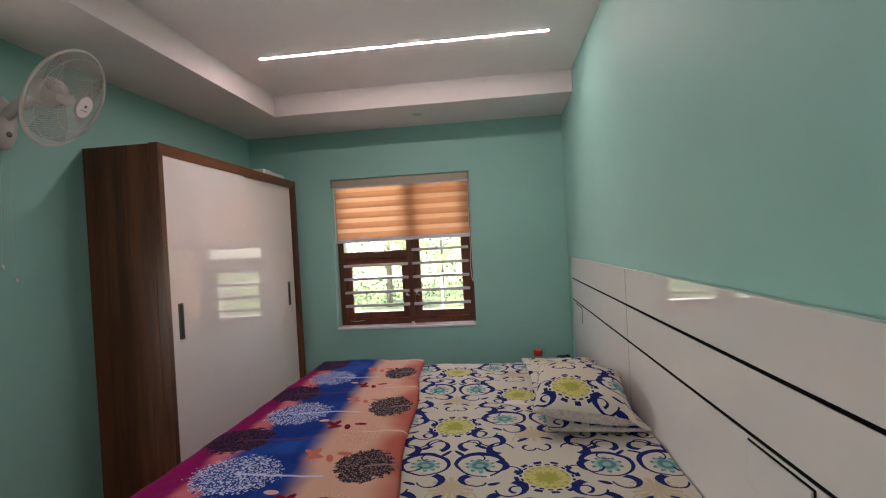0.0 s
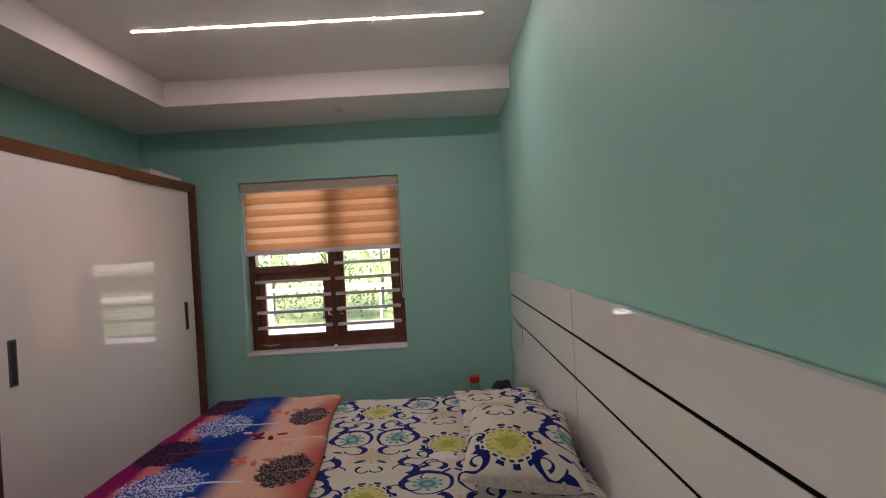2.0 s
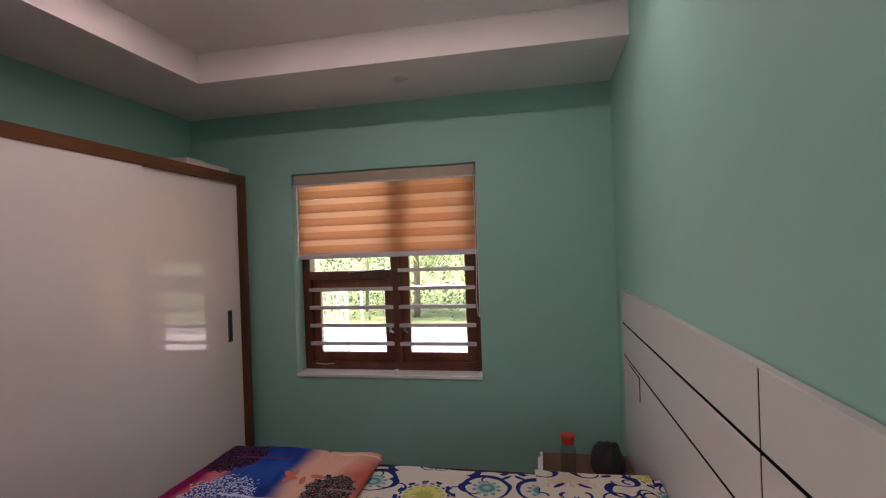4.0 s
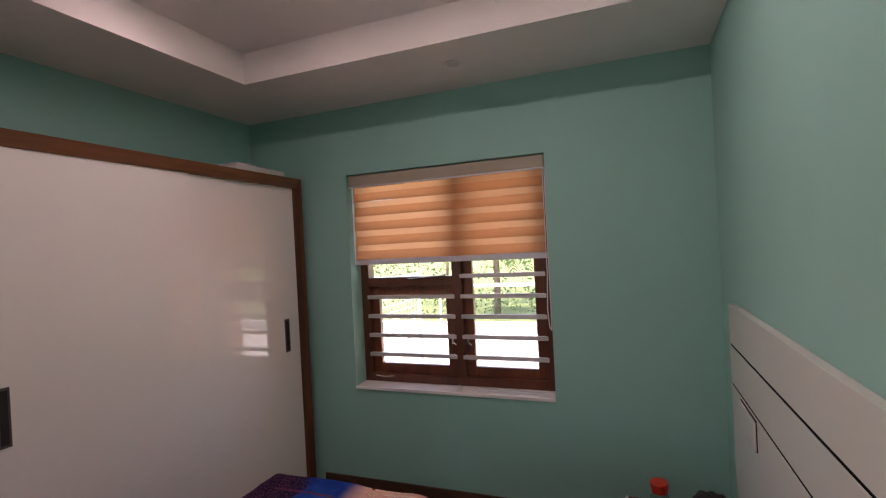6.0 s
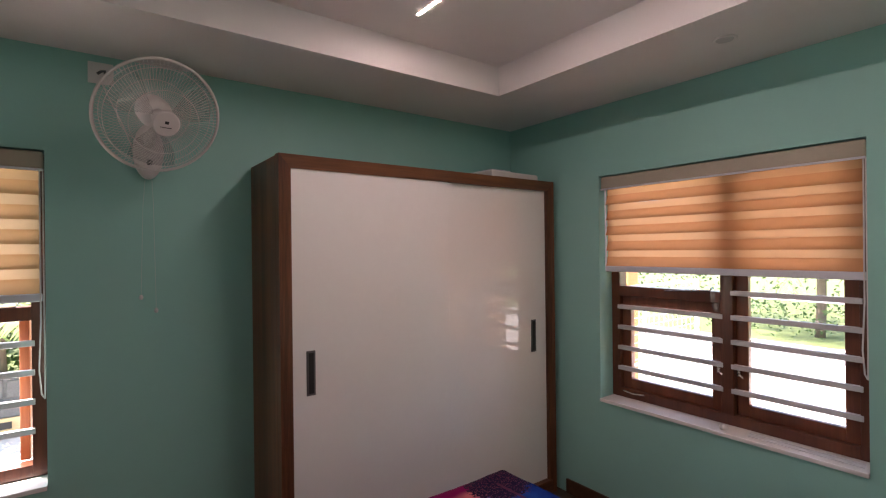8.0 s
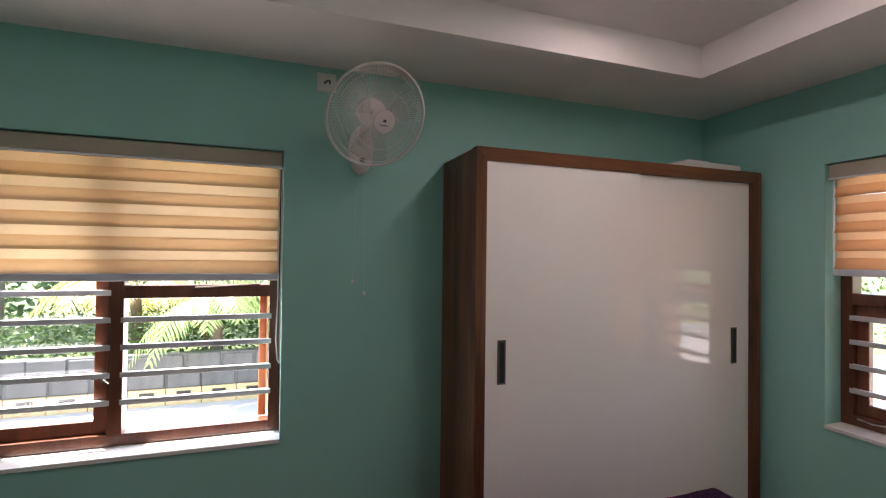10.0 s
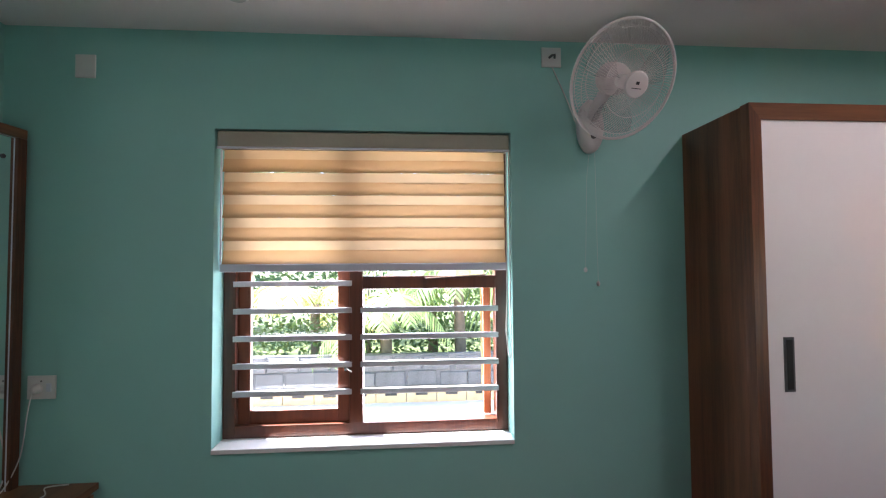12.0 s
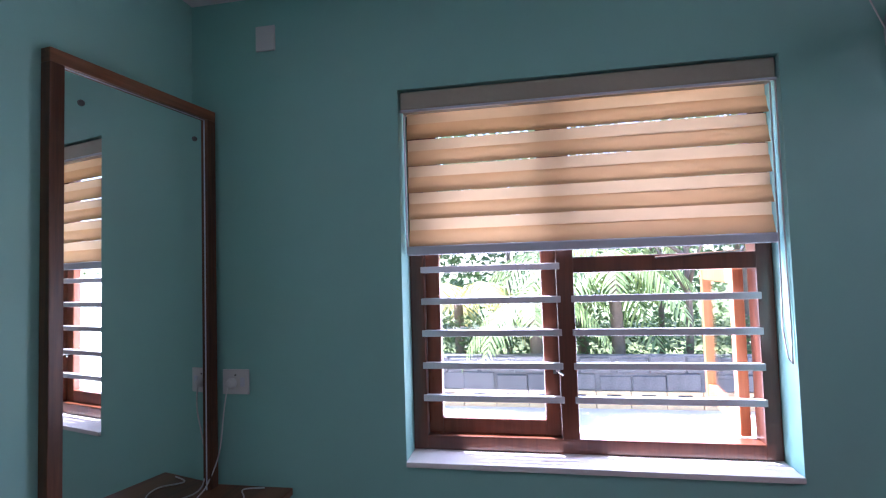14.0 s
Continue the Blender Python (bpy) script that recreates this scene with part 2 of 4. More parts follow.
M_TEAL = wall_paint("teal_wall_paint", (0.285, 0.545, 0.49))
M_CEIL = wall_paint("white_ceiling_paint", (0.79, 0.74, 0.725))
M_OUTER = wall_paint("outer_wall_paint", (0.72, 0.70, 0.66))
M_FLOOR = wood("wood_look_floor", (0.05, 0.025, 0.014), (0.11, 0.055, 0.03), "Y", 0.35)
M_SKIRT = wood("brown_skirting", (0.05, 0.022, 0.012), (0.10, 0.045, 0.024), "Y", 0.35)
M_WALNUT = wood("walnut_laminate", (0.055, 0.018, 0.0075), (0.205, 0.074, 0.030), "Z", 0.38)
M_WALNUT_H = wood("walnut_laminate_lengthwise", (0.060, 0.020, 0.0085), (0.19, 0.072, 0.030), "Y", 0.38)
M_WALNUT_X = wood("walnut_laminate_crosswise", (0.08, 0.030, 0.014), (0.25, 0.105, 0.046), "X", 0.36)
M_FRAME = wood("varnished_teak", (0.075, 0.020, 0.009), (0.16, 0.046, 0.020), "Z", 0.32, 0.2)
M_SASH = wood("varnished_teak_sash", (0.10, 0.026, 0.012), (0.20, 0.06, 0.026), "Z", 0.32, 0.2)
# lighter orange copy of the sash teak, with sunlight put into its colour
M_SASH_SUNLIT = wood("teak_sash_sun_in_colour", (0.42, 0.13, 0.045), (0.62, 0.22, 0.08), "Z", 0.45)
M_GLOSS = plain("white_gloss_laminate", (0.86, 0.81, 0.785), 0.025, 0, 0.02, 3, coat=0.04, spec=0.5)
M_HEAD = plain("white_gloss_board", (0.74, 0.72, 0.69), 0.025, 0, 0.02, 3, coat=0.04, spec=0.5)
M_GROOVE = plain("black_groove", (0.006, 0.006, 0.006), 0.9, spec=0.05)
M_STEEL = plain("brushed_dark_steel", (0.16, 0.15, 0.15), 0.35, 0.9, 0.1, 40)
M_CHROME = plain("bright_steel", (0.62, 0.61, 0.60), 0.25, 1.0, 0.05, 40)
M_LENS = plain("grey_downlight_lens", (0.52, 0.50, 0.49), 0.4, 0, 0.05, 30)
M_DARK = plain("dark_recess", (0.02, 0.018, 0.017), 0.5)
M_BAR = plain("grey_painted_steel_bar", (0.60, 0.58, 0.59), 0.42, 0.1, 0.06, 20)
M_RAIL = plain("white_blind_rail", (0.66, 0.66, 0.72), 0.4, 0, 0.03, 10)
M_CASS = plain("beige_blind_cassette", (0.40, 0.35, 0.27), 0.6, 0, 0.05, 60, 0.2)
# these two copies of the blind fabric carry orange outdoor light in their colour
M_BLIND = fabric_translucent("orange_lit_blind_fabric", (0.52, 0.245, 0.115), 0.41)
M_SHEER = fabric_translucent("orange_lit_sheer_fabric", (0.62, 0.36, 0.19), 0.50)
M_BLIND_B = fabric_translucent("beige_blind_fabric", (0.52, 0.315, 0.15), 0.41)
M_SHEER_B = fabric_translucent("beige_sheer_blind_fabric", (0.60, 0.42, 0.235), 0.50)
M_SILL = plain("white_sill_tile", (0.80, 0.77, 0.75), 0.15, 0, 0.04, 5)
M_PLASTIC = plain("white_plastic", (0.70, 0.66, 0.64), 0.35, 0, 0.03, 20)
M_FANWHITE = plain("white_fan_plastic", (0.66, 0.60, 0.58), 0.3, 0, 0.04, 20)
M_BLADE, _nt, _b = material("milky_clear_plastic")
_clear, _both = _nt.nodes.new("ShaderNodeBsdfTransparent"), _nt.nodes.new("ShaderNodeMixShader")
_b.inputs["Base Color"].default_value, _b.inputs["Roughness"].default_value = (0.72, 0.69, 0.67, 1), 0.15
_nt.links.new((noise_tex(_nt, coords(_nt), 6, 3) * 0.14 + 0.18).s, _both.inputs[0])
_nt.links.new(_clear.outputs[0], _both.inputs[1])
_nt.links.new(_b.outputs[0], _both.inputs[2])
_nt.links.new(_both.outputs[0], _nt.nodes["Material Output"].inputs[0])
M_BLACK = plain("black_print", (0.015, 0.015, 0.017), 0.5)
M_GLASS = glass_material("window_glass")
M_MIRROR, _nt, _b = material("mirror_silver")
_b.inputs["Base Color"].default_value, _b.inputs["Metallic"].default_value, _b.inputs["Roughness"].default_value = (0.86, 0.90, 0.88, 1), 1, 0.01
M_SHEET = sheet_material("printed_cotton", 0.02, 1.155, 0.06)
M_PILLOW = sheet_material("printed_pillow_cotton", -0.07, -0.15, 0.12)
M_FLEECE = blanket_material()
M_DOTTED = plain("dotted_pillow_hem", (0.50, 0.45, 0.43), 0.85, 0, 0.5, 90, 0.3)
M_RED = plain("red_cap_plastic", (0.50, 0.035, 0.015), 0.4)
M_BOTTLE = glass_material("clear_plastic", (0.86, 0.88, 0.88), 0.1)
M_BAG = plain("black_bag_cloth", (0.012, 0.011, 0.011), 0.7, 0, 0.2, 30, 0.4)
M_LED, _nt, _b = material("led_diffuser")
_b.inputs["Base Color"].default_value = (0.9, 0.88, 0.88, 1)
_b.inputs["Emission Color"].default_value, _b.inputs["Emission Strength"].default_value = (1.0, 0.80, 0.78, 1), 28
M_EARTH = plain("pale_sunlit_concrete", (0.55, 0.50, 0.46), 0.9, 0, 0.15, 2, 0.5)
M_SOIL = plain("garden_soil_and_grass", (0.10, 0.13, 0.04), 0.95, 0, 0.4, 3, 0.6)
M_BLOCK = plain("weathered_grey_block", (0.10, 0.098, 0.097), 0.9, 0, 0.45, 5, 0.8)
M_YELLOW = plain("ochre_stone_block", (0.55, 0.39, 0.21), 0.85, 0, 0.2, 9, 0.4)
M_BARK = plain("grey_brown_bark", (0.16, 0.12, 0.09), 0.95, 0, 0.3, 14, 0.8)
M_LEAF = leaf_material("broad_leaves", (0.03, 0.065, 0.022), (0.11, 0.17, 0.06))
M_PALM = leaf_material("palm_leaflets", (0.10, 0.17, 0.045), (0.30, 0.37, 0.13))
M_STRAW = leaf_material("dry_palm_leaflets", (0.34, 0.30, 0.08), (0.56, 0.48, 0.16))
M_ORWALL = wall_paint("orange_outer_paint", (0.62, 0.25, 0.09))
M_WHITE_OUT = plain("white_parapet_paint", (0.72, 0.70, 0.68), 0.8, 0, 0.08, 3)


# ---- mesh helpers ----
def part(name, bm, mat, parent=None, label="", smooth=False):
    me = bpy.data.meshes.new(name)
    bm.normal_update()
    bm.to_mesh(me)
    bm.free()
    if mat:
        me.materials.append(mat)
    if smooth:
        for p in me.polygons:
            p.use_smooth = True
    ob = new(name, me)
    if parent is not None:
        ob.parent = parent
    if label:
        ob["label"] = label
    return ob


def empty(name, m, **tags):
    ob = new(name)
    ob.matrix_world = m
    return tagged(ob, **tags)


def add_box(bm, x0, x1, y0, y1, z0, z1, bevel=0.0, seg=2):
    vs = [bm.verts.new((x, y, z)) for x in (x0, x1) for y in (y0, y1) for z in (z0, z1)]
    fs = [bm.faces.new([vs[i] for i in f]) for f in ((0, 1, 3, 2), (4, 6, 7, 5), (0, 4, 5, 1), (2, 3, 7, 6), (0, 2, 6, 4), (1, 5, 7, 3))]
    if bevel:
        es = {e for f in fs for e in f.edges}
        bmesh.ops.bevel(bm, geom=list(es), offset=bevel, segments=seg, affect="EDGES", profile=0.6)
    return bm


def box(x0, x1, y0, y1, z0, z1, bevel=0.0, seg=2):
    return add_box(bmesh.new(), x0, x1, y0, y1, z0, z1, bevel, seg)


def tube(points, radius, sides=8, closed=False, taper=1.0, bm=None):
    """A round bar along points."""
    bm = bm or bmesh.new()
    pts = [Vector(p) for p in points]
    n = len(pts)
    rings = []
    for i, p in enumerate(pts):
        a, b = pts[(i - 1) % n] if (i or closed) else pts[i], pts[(i + 1) % n] if (i < n - 1 or closed) else pts[i]
        d = (b - a).normalized()
        up = Vector((0, 0, 1)) if abs(d.z) < 0.9 else Vector((1, 0, 0))
        s = d.cross(up).normalized()
        t = s.cross(d)
        r = radius * (1 + (taper - 1) * i / max(1, n - 1))
        rings.append([bm.verts.new(p + (s * math.cos(k * math.tau / sides) + t * math.sin(k * math.tau / sides)) * r) for k in range(sides)])
    for i in range(n if closed else n - 1):
        a, b = rings[i], rings[(i + 1) % n]
        for k in range(sides):
            bm.faces.new((a[k], a[(k + 1) % sides], b[(k + 1) % sides], b[k]))
    if not closed:
        bm.faces.new(rings[0][::-1])
        bm.faces.new(rings[-1])
    return bm


def lathe(profile, sides=32, m=None, bm=None):
    """A solid of revolution about z: profile of (radius, z)."""
    bm = bm or bmesh.new()
    rings = [[bm.verts.new((r * math.cos(k * math.tau / sides), r * math.sin(k * math.tau / sides), z)) for k in range(sides)] for r, z in profile]
    for a, b in zip(rings, rings[1:]):
        for k in range(sides):
            bm.faces.new((a[k], a[(k + 1) % sides], b[(k + 1) % sides], b[k]))
    bm.faces.new(rings[0][::-1])
    bm.faces.new(rings[-1])
    if m is not None:
        bmesh.ops.transform(bm, matrix=m, verts=bm.verts)
    return bm


def grid(fn, nu, nv, uvs=False, thick=0.0):
    """A sheet from fn(u, v) with u, v in 0..1."""
    bm = bmesh.new()
    lay = bm.loops.layers.uv.new("UVMap")
    vs = [[bm.verts.new(fn(i / nu, j / nv)) for j in range(nv + 1)] for i in range(nu + 1)]
    for i in range(nu):
        for j in range(nv):
            f = bm.faces.new((vs[i][j], vs[i + 1][j], vs[i + 1][j + 1], vs[i][j + 1]))
            for lp, (a, b) in zip(f.loops, ((i, j), (i + 1, j), (i + 1, j + 1), (i, j + 1))):
                lp[lay].uv = (a / nu, b / nv)
    return bm


# ---- the room ----
def wall(name, label, pieces, mat):
    bm = bmesh.new()
    for p in pieces:
        add_box(bm, *p)
    return tagged(part(name, bm, mat), label, "wall", kind="structure")


NX0, NX1, NZ0, NZ1 = -1.405, -0.100, 0.682, 2.100    # north window opening
WY0, WY1, WZ0, WZ1 = 0.230, 1.586, 0.645, 2.096       # west window opening
TOP = 2.95
wall("wall_north", "matt teal painted wall with a window opening", [
    (XW - WT, NX0, YN, YN + WT, -0.1, TOP), (NX1, XE + WT, YN, YN + WT, -0.1, TOP),
    (NX0, NX1, YN, YN + WT, -0.1, NZ0), (NX0, NX1, YN, YN + WT, NZ1, TOP)], M_TEAL)
wall("wall_west", "matt teal painted wall with a wide window opening", [
    (XW - WT, XW, YB - WT, WY0, -0.1, TOP), (XW - WT, XW, WY1, YN, -0.1, TOP),
    (XW - WT, XW, WY0, WY1, -0.1, WZ0), (XW - WT, XW, WY0, WY1, WZ1, TOP)], M_TEAL)
wall("wall_east", "matt teal painted wall behind the bed", [(XE, XE + WT, YB - WT, YN, -0.1, TOP)], M_TEAL)
wall("wall_south", "plain teal painted back wall of the entry", [(XW, XE, YB - WT, YB, -0.1, TOP)], M_TEAL)
wall("wall_partition", "matt teal painted partition behind the mirror", [(XW, -1.30, YS - 0.12, YS, -0.1, TOP - 0.01), (-1.42, -1.30, YB, YS - 0.12, -0.1, TOP - 0.01)], M_TEAL)
tagged(part("floor", box(XW, XE, YB, YN, -0.1, 0.0), M_FLOOR), "dark brown wood-look floor", "floor", kind="structure")

CX, CYN, CYS = -1.603, 3.677, -1.95                  # edge of the raised middle
bm = bmesh.new()
add_box(bm, XW, CX, YB, YN, ZS, TOP - 0.002)
add_box(bm, CX, XE, CYN, YN, ZS, TOP - 0.002)
add_box(bm, CX, XE, YB, CYS, ZS, TOP - 0.002)
add_box(bm, CX, XE, CYS, CYN, ZC, TOP - 0.002)
tagged(part("ceiling", bm, M_CEIL), "white plaster ceiling with a raised middle and dropped border", "ceiling", kind="structure")
tagged(part("roof", box(XW - WT - 0.06, XE + WT + 0.06, YB - WT - 0.06, YN + WT + 0.06, TOP, TOP + 0.12), M_OUTER), "plain flat concrete roof slab", "roof", kind="structure")

for nm, b in (("baseboard_north", (XW + 0.51, XE, YN - 0.014, YN, 0.0, 0.095)), ("baseboard_west", (XW, XW + 0.014, YS, 2.42, 0.0, 0.095)),
              ("baseboard_east", (XE - 0.014, XE, YB, YN - 0.016, 0.0, 0.095)), ("baseboard_south", (XW + 0.016, -1.30, YS, YS + 0.014, 0.0, 0.095))):
    tagged(part(nm, box(*b, 0.003), M_SKIRT), "dark brown wooden skirting along the wall", "baseboard", kind="structure")


# ---- windows, in local axes: x along the wall, y outwards, z up ----
def make_window(name, m, u0, u1, z0, z1, mull, transom_bay, rise, bars, label, shut):
    w = empty(name, m, label=label, category="window", kind="structure")
    fy0, fy1, t = 0.125, 0.205, 0.058
    zb = z0 + 0.022
    part("window_sill", box(u0 + 0.001, u1 - 0.001, -0.012, WT + 0.03, z0 + 0.001, zb, 0.004), M_SILL, w, "white polished sill tile")
    fr = bmesh.new()
    add_box(fr, u0 + 0.001, u0 + t, fy0, fy1, zb, z1 - 0.001, 0.004)
    add_box(fr, u1 - t, u1 - 0.001, fy0, fy1, zb, z1 - 0.001, 0.004)
    add_box(fr, u0 + t - 0.002, u1 - t + 0.002, fy0 + 0.002, fy1 - 0.002, zb, zb + 0.056, 0.004)
    add_box(fr, u0 + t - 0.002, u1 - t + 0.002, fy0 + 0.002, fy1 - 0.002, z1 - t, z1 - 0.001, 0.004)
    part("window_frame", fr, M_FRAME, w, "dark brown varnished timber frame")
    mw = 0.032
    part("mullion", box(mull - mw, mull + mw, fy0 - 0.003, fy1, zb + 0.054, z1 - t + 0.002, 0.004), M_FRAME, w)
    bays = ((u0 + t, mull - mw), (mull + mw, u1 - t))
    tz = bars[3] + rise
    a, c = bays[transom_bay]
    part("transom", box(a - 0.002, c + 0.002, fy0, fy1, tz, tz + 0.062, 0.004), M_FRAME, w)
    for i, (a, c) in enumerate(bays):
        lo, hi = zb + 0.056, (tz if i == transom_bay else z1 - t)
        s, low = 0.060, 0.062
        sash = bmesh.new()
        add_box(sash, a + 0.001, a + s, fy0 + 0.030, fy1 - 0.012, lo, hi, 0.005)
        add_box(sash, c - s, c - 0.001, fy0 + 0.030, fy1 - 0.012, lo, hi, 0.005)
        add_box(sash, a + s - 0.002, c - s + 0.002, fy0 + 0.032, fy1 - 0.014, lo, lo + low, 0.005)
        add_box(sash, a + s - 0.002, c - s + 0.002, fy0 + 0.032, fy1 - 0.014, hi - s, hi, 0.005)
        if shut[i]:
            so = part("sash", sash, M_SASH, w)
            g = part("pane", box(a + s - 0.006, c - s + 0.006, fy0 + 0.052, fy0 + 0.056, lo + low - 0.006, hi - s + 0.006), M_GLASS, so)
        else:
            # shutter swung outwards about its outer stile
            piv = Vector((c, fy1, 0))
            turn = Matrix.Translation(piv) @ Matrix.Rotation(radians(-98), 4, "Z") @ Matrix.Translation(-piv)
            bmesh.ops.transform(sash, matrix=turn, verts=sash.verts)
            so = part("sash", sash, M_SASH_SUNLIT, w, "teak shutter swung open outwards, sunlight put into its orange colour")
            gb = box(a + s - 0.006, c - s + 0.006, fy0 + 0.052, fy0 + 0.056, lo + low - 0.006, hi - s + 0.006)
            bmesh.ops.transform(gb, matrix=turn, verts=gb.verts)
            g = part("pane", gb, M_GLASS, so)
        g.visible_shadow = False
        if i == transom_bay:
            g = part("pane", box(a - 0.004, c + 0.004, fy0 + 0.04, fy0 + 0.044, tz + 0.058, z1 - t + 0.004), M_GLASS, w)
            g.visible_shadow = False
        for k, z in enumerate(bars):
            if i == transom_bay and k > 3:
                continue
            part("bar", box(a - 0.012, c + 0.012, fy0 - 0.006, fy0 + 0.018, z - 0.013, z + 0.013, 0.003), M_BAR, w, "grey painted steel security bar")
        # latch of a shut sash
        if not shut[i]:
            continue
        if i == 0 and transom_bay == 0:
            st = tube([(a + 0.03, fy0 - 0.010, lo - 0.012), (a + 0.10, fy0 - 0.014, lo - 0.018), (a + 0.17, fy0 - 0.010, lo - 0.010)], 0.0045, 6)
            tube([(a + 0.10, fy0 - 0.014, lo - 0.018), (a + 0.10, fy0 + 0.002, lo - 0.018)], 0.006, 6, bm=st)
            part("peg_stay", st, M_CHROME, w, "short steel peg stay on the bottom rail")
        lx = c - 0.018 if i == 0 else a + 0.018
        la = box(lx - 0.009, lx + 0.009, fy0 + 0.012, fy0 + 0.031, 0.965, 1.005, 0.004)
        tube([(lx, fy0 + 0.018, 0.985), (lx + 0.012, fy0 - 0.004, 0.980), (lx + 0.03, fy0 - 0.008, 0.968)], 0.005, 6, bm=la)
        part("latch", la, M_CHROME, w, "small steel window latch")
    a, c = bays[transom_bay]
    part("stay", tube([(a + 0.30, fy0 - 0.004, tz + 0.050), (c - 0.05, fy0 - 0.004, tz + 0.066), (c - 0.04, fy0 - 0.004, tz + 0.08)], 0.005, 6), M_CHROME, w, "thin steel window stay")
    return w


W_N = pose(0, YN, 0)
W_W = pose(XW, 0, 0, 0, 0, 90)
make_window("window_1", W_N, NX0, NX1, NZ0, NZ1, -0.706, 0, 0.070, (0.888, 1.017, 1.146, 1.275, 1.404),
            "teak window with steel bars above a white sill, blind half down", (True, True))
make_window("window_2", W_W, WY0, WY1, WZ0, WZ1, 0.850, 1, 0.100, (0.872, 1.001, 1.130, 1.259, 1.388),
            "wide teak window with steel bars, one shutter open outside", (True, False))


def make_blind(m, u0, u1, z1, zb, bands, label, opaque_mat, sheer_mat):
    b = empty("roller_blind", m, label=label, category="blind")
    ca = box(u0 + 0.004, u1 - 0.004, 0.012, 0.098, z1 - 0.082, z1 - 0.004, 0.014, 3)
    part("cassette", ca, M_CASS, b, "beige fabric-covered blind cassette")
    part("cassette_lip", box(u0 + 0.005, u1 - 0.005, 0.008, 0.02, z1 - 0.088, z1 - 0.078, 0.003), M_RAIL, b)
    zt, h = z1 - 0.083, 0
    h = (zt - zb - 0.03) / bands
    a, c = u0 + 0.022, u1 - 0.022
    for k in range(bands):
        lo = zt - (k + 1) * h

        def opaque(u, v, lo=lo):
            s = 0.0025 * math.sin(u * 9 + lo * 30) + 0.012 * (1 - v) ** 2
            return (a + (c - a) * u, 0.052 - s + 0.004 * v, lo + h * 0.60 * v)

        def sheer(u, v, lo=lo):
            return (a + (c - a) * u, 0.060 + 0.004 * math.sin(u * 7), lo + h * (0.56 + 0.46 * v))
        part("fabric_band", grid(opaque, 20, 4), opaque_mat, b, smooth=True)
        part("sheer_band", grid(sheer, 20, 2), sheer_mat, b, smooth=True)
    part("bottom_rail", box(a - 0.008, c + 0.008, 0.040, 0.062, zb - 0.006, zb + 0.030, 0.006, 3), M_RAIL, b, "white aluminium bottom rail")
    part("side_guide", box(u0 + 0.008, u0 + 0.014, 0.05, 0.06, zb, zt, 0.001), M_RAIL, b)
    pts = [(u1 - 0.018, 0.034, zt), (u1 - 0.019, 0.034, zb - 0.1), (u1 - 0.026, 0.028, zb - 0.30), (u1 - 0.018, 0.022, zb - 0.40),
           (u1 - 0.007, 0.018, zb - 0.42), (u1 - 0.005, 0.016, zb - 0.30), (u1 - 0.006, 0.02, zb - 0.1), (u1 - 0.007, 0.02, zt)]
    part("pull_chain", tube(pts, 0.0032, 6), M_PLASTIC, b, "white bead chain hanging in a loop")
    return b


make_blind(W_N, NX0, NX1, NZ1, 1.506, 5, "zebra roller blind half lowered over the window, orange outdoor light in its colour", M_BLIND, M_SHEER)
make_blind(W_W, WY0, WY1, WZ1, 1.452, 5, "beige zebra roller blind half lowered over the wide window", M_BLIND_B, M_SHEER_B)

# small things on the sill
kn = lathe([(0.004, 0), (0.017, 0.001), (0.020, 0.012), (0.014, 0.026), (0.004, 0.031)], 16)
k = part("sill_knob", kn, M_PLASTIC, None, smooth=True)
k.matrix_world = pose(-0.69, YN + 0.035, NZ0 + 0.0225)
tagged(k, "small white plastic knob lying on the window sill", "knob")

stp = empty("metal_strip", pose(-0.35, YN + 0.045, NZ0 + 0.0222), label="thin grey metal strip lying on the window sill", category="strip")
part("bar", box(-0.225, 0.225, -0.014, 0.014, 0.0, 0.006, 0.0015), M_BAR, stp)
part("lip", box(-0.225, 0.225, 0.0085, 0.0135, 0.0062, 0.014, 0.001), M_BAR, stp)

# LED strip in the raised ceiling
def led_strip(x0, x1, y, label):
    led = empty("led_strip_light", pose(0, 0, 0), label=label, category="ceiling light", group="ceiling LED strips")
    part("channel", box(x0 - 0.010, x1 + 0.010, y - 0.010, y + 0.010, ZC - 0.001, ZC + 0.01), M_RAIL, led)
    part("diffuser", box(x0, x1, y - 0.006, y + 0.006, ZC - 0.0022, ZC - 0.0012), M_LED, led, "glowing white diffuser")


led_strip(-1.345, 0.505, 2.945, "long thin white LED profile light in the ceiling")
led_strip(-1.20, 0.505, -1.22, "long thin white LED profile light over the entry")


def downlight(x, y):
    d = empty("downlight", pose(x, y, ZS), label="small round white recessed downlight, switched off", category="downlight", group="ceiling downlights")
    part("trim", lathe([(0.036, -0.002), (0.046, -0.008), (0.050, -0.004), (0.050, -0.0005)], 28), M_CEIL, d, smooth=True)
    part("lens", lathe([(0.001, -0.004), (0.034, -0.004), (0.035, -0.003), (0.035, -0.001)], 28), M_LENS, d, "grey unlit lens")


downlight(-0.48, 3.955)
downlight(-1.90, 0.42)


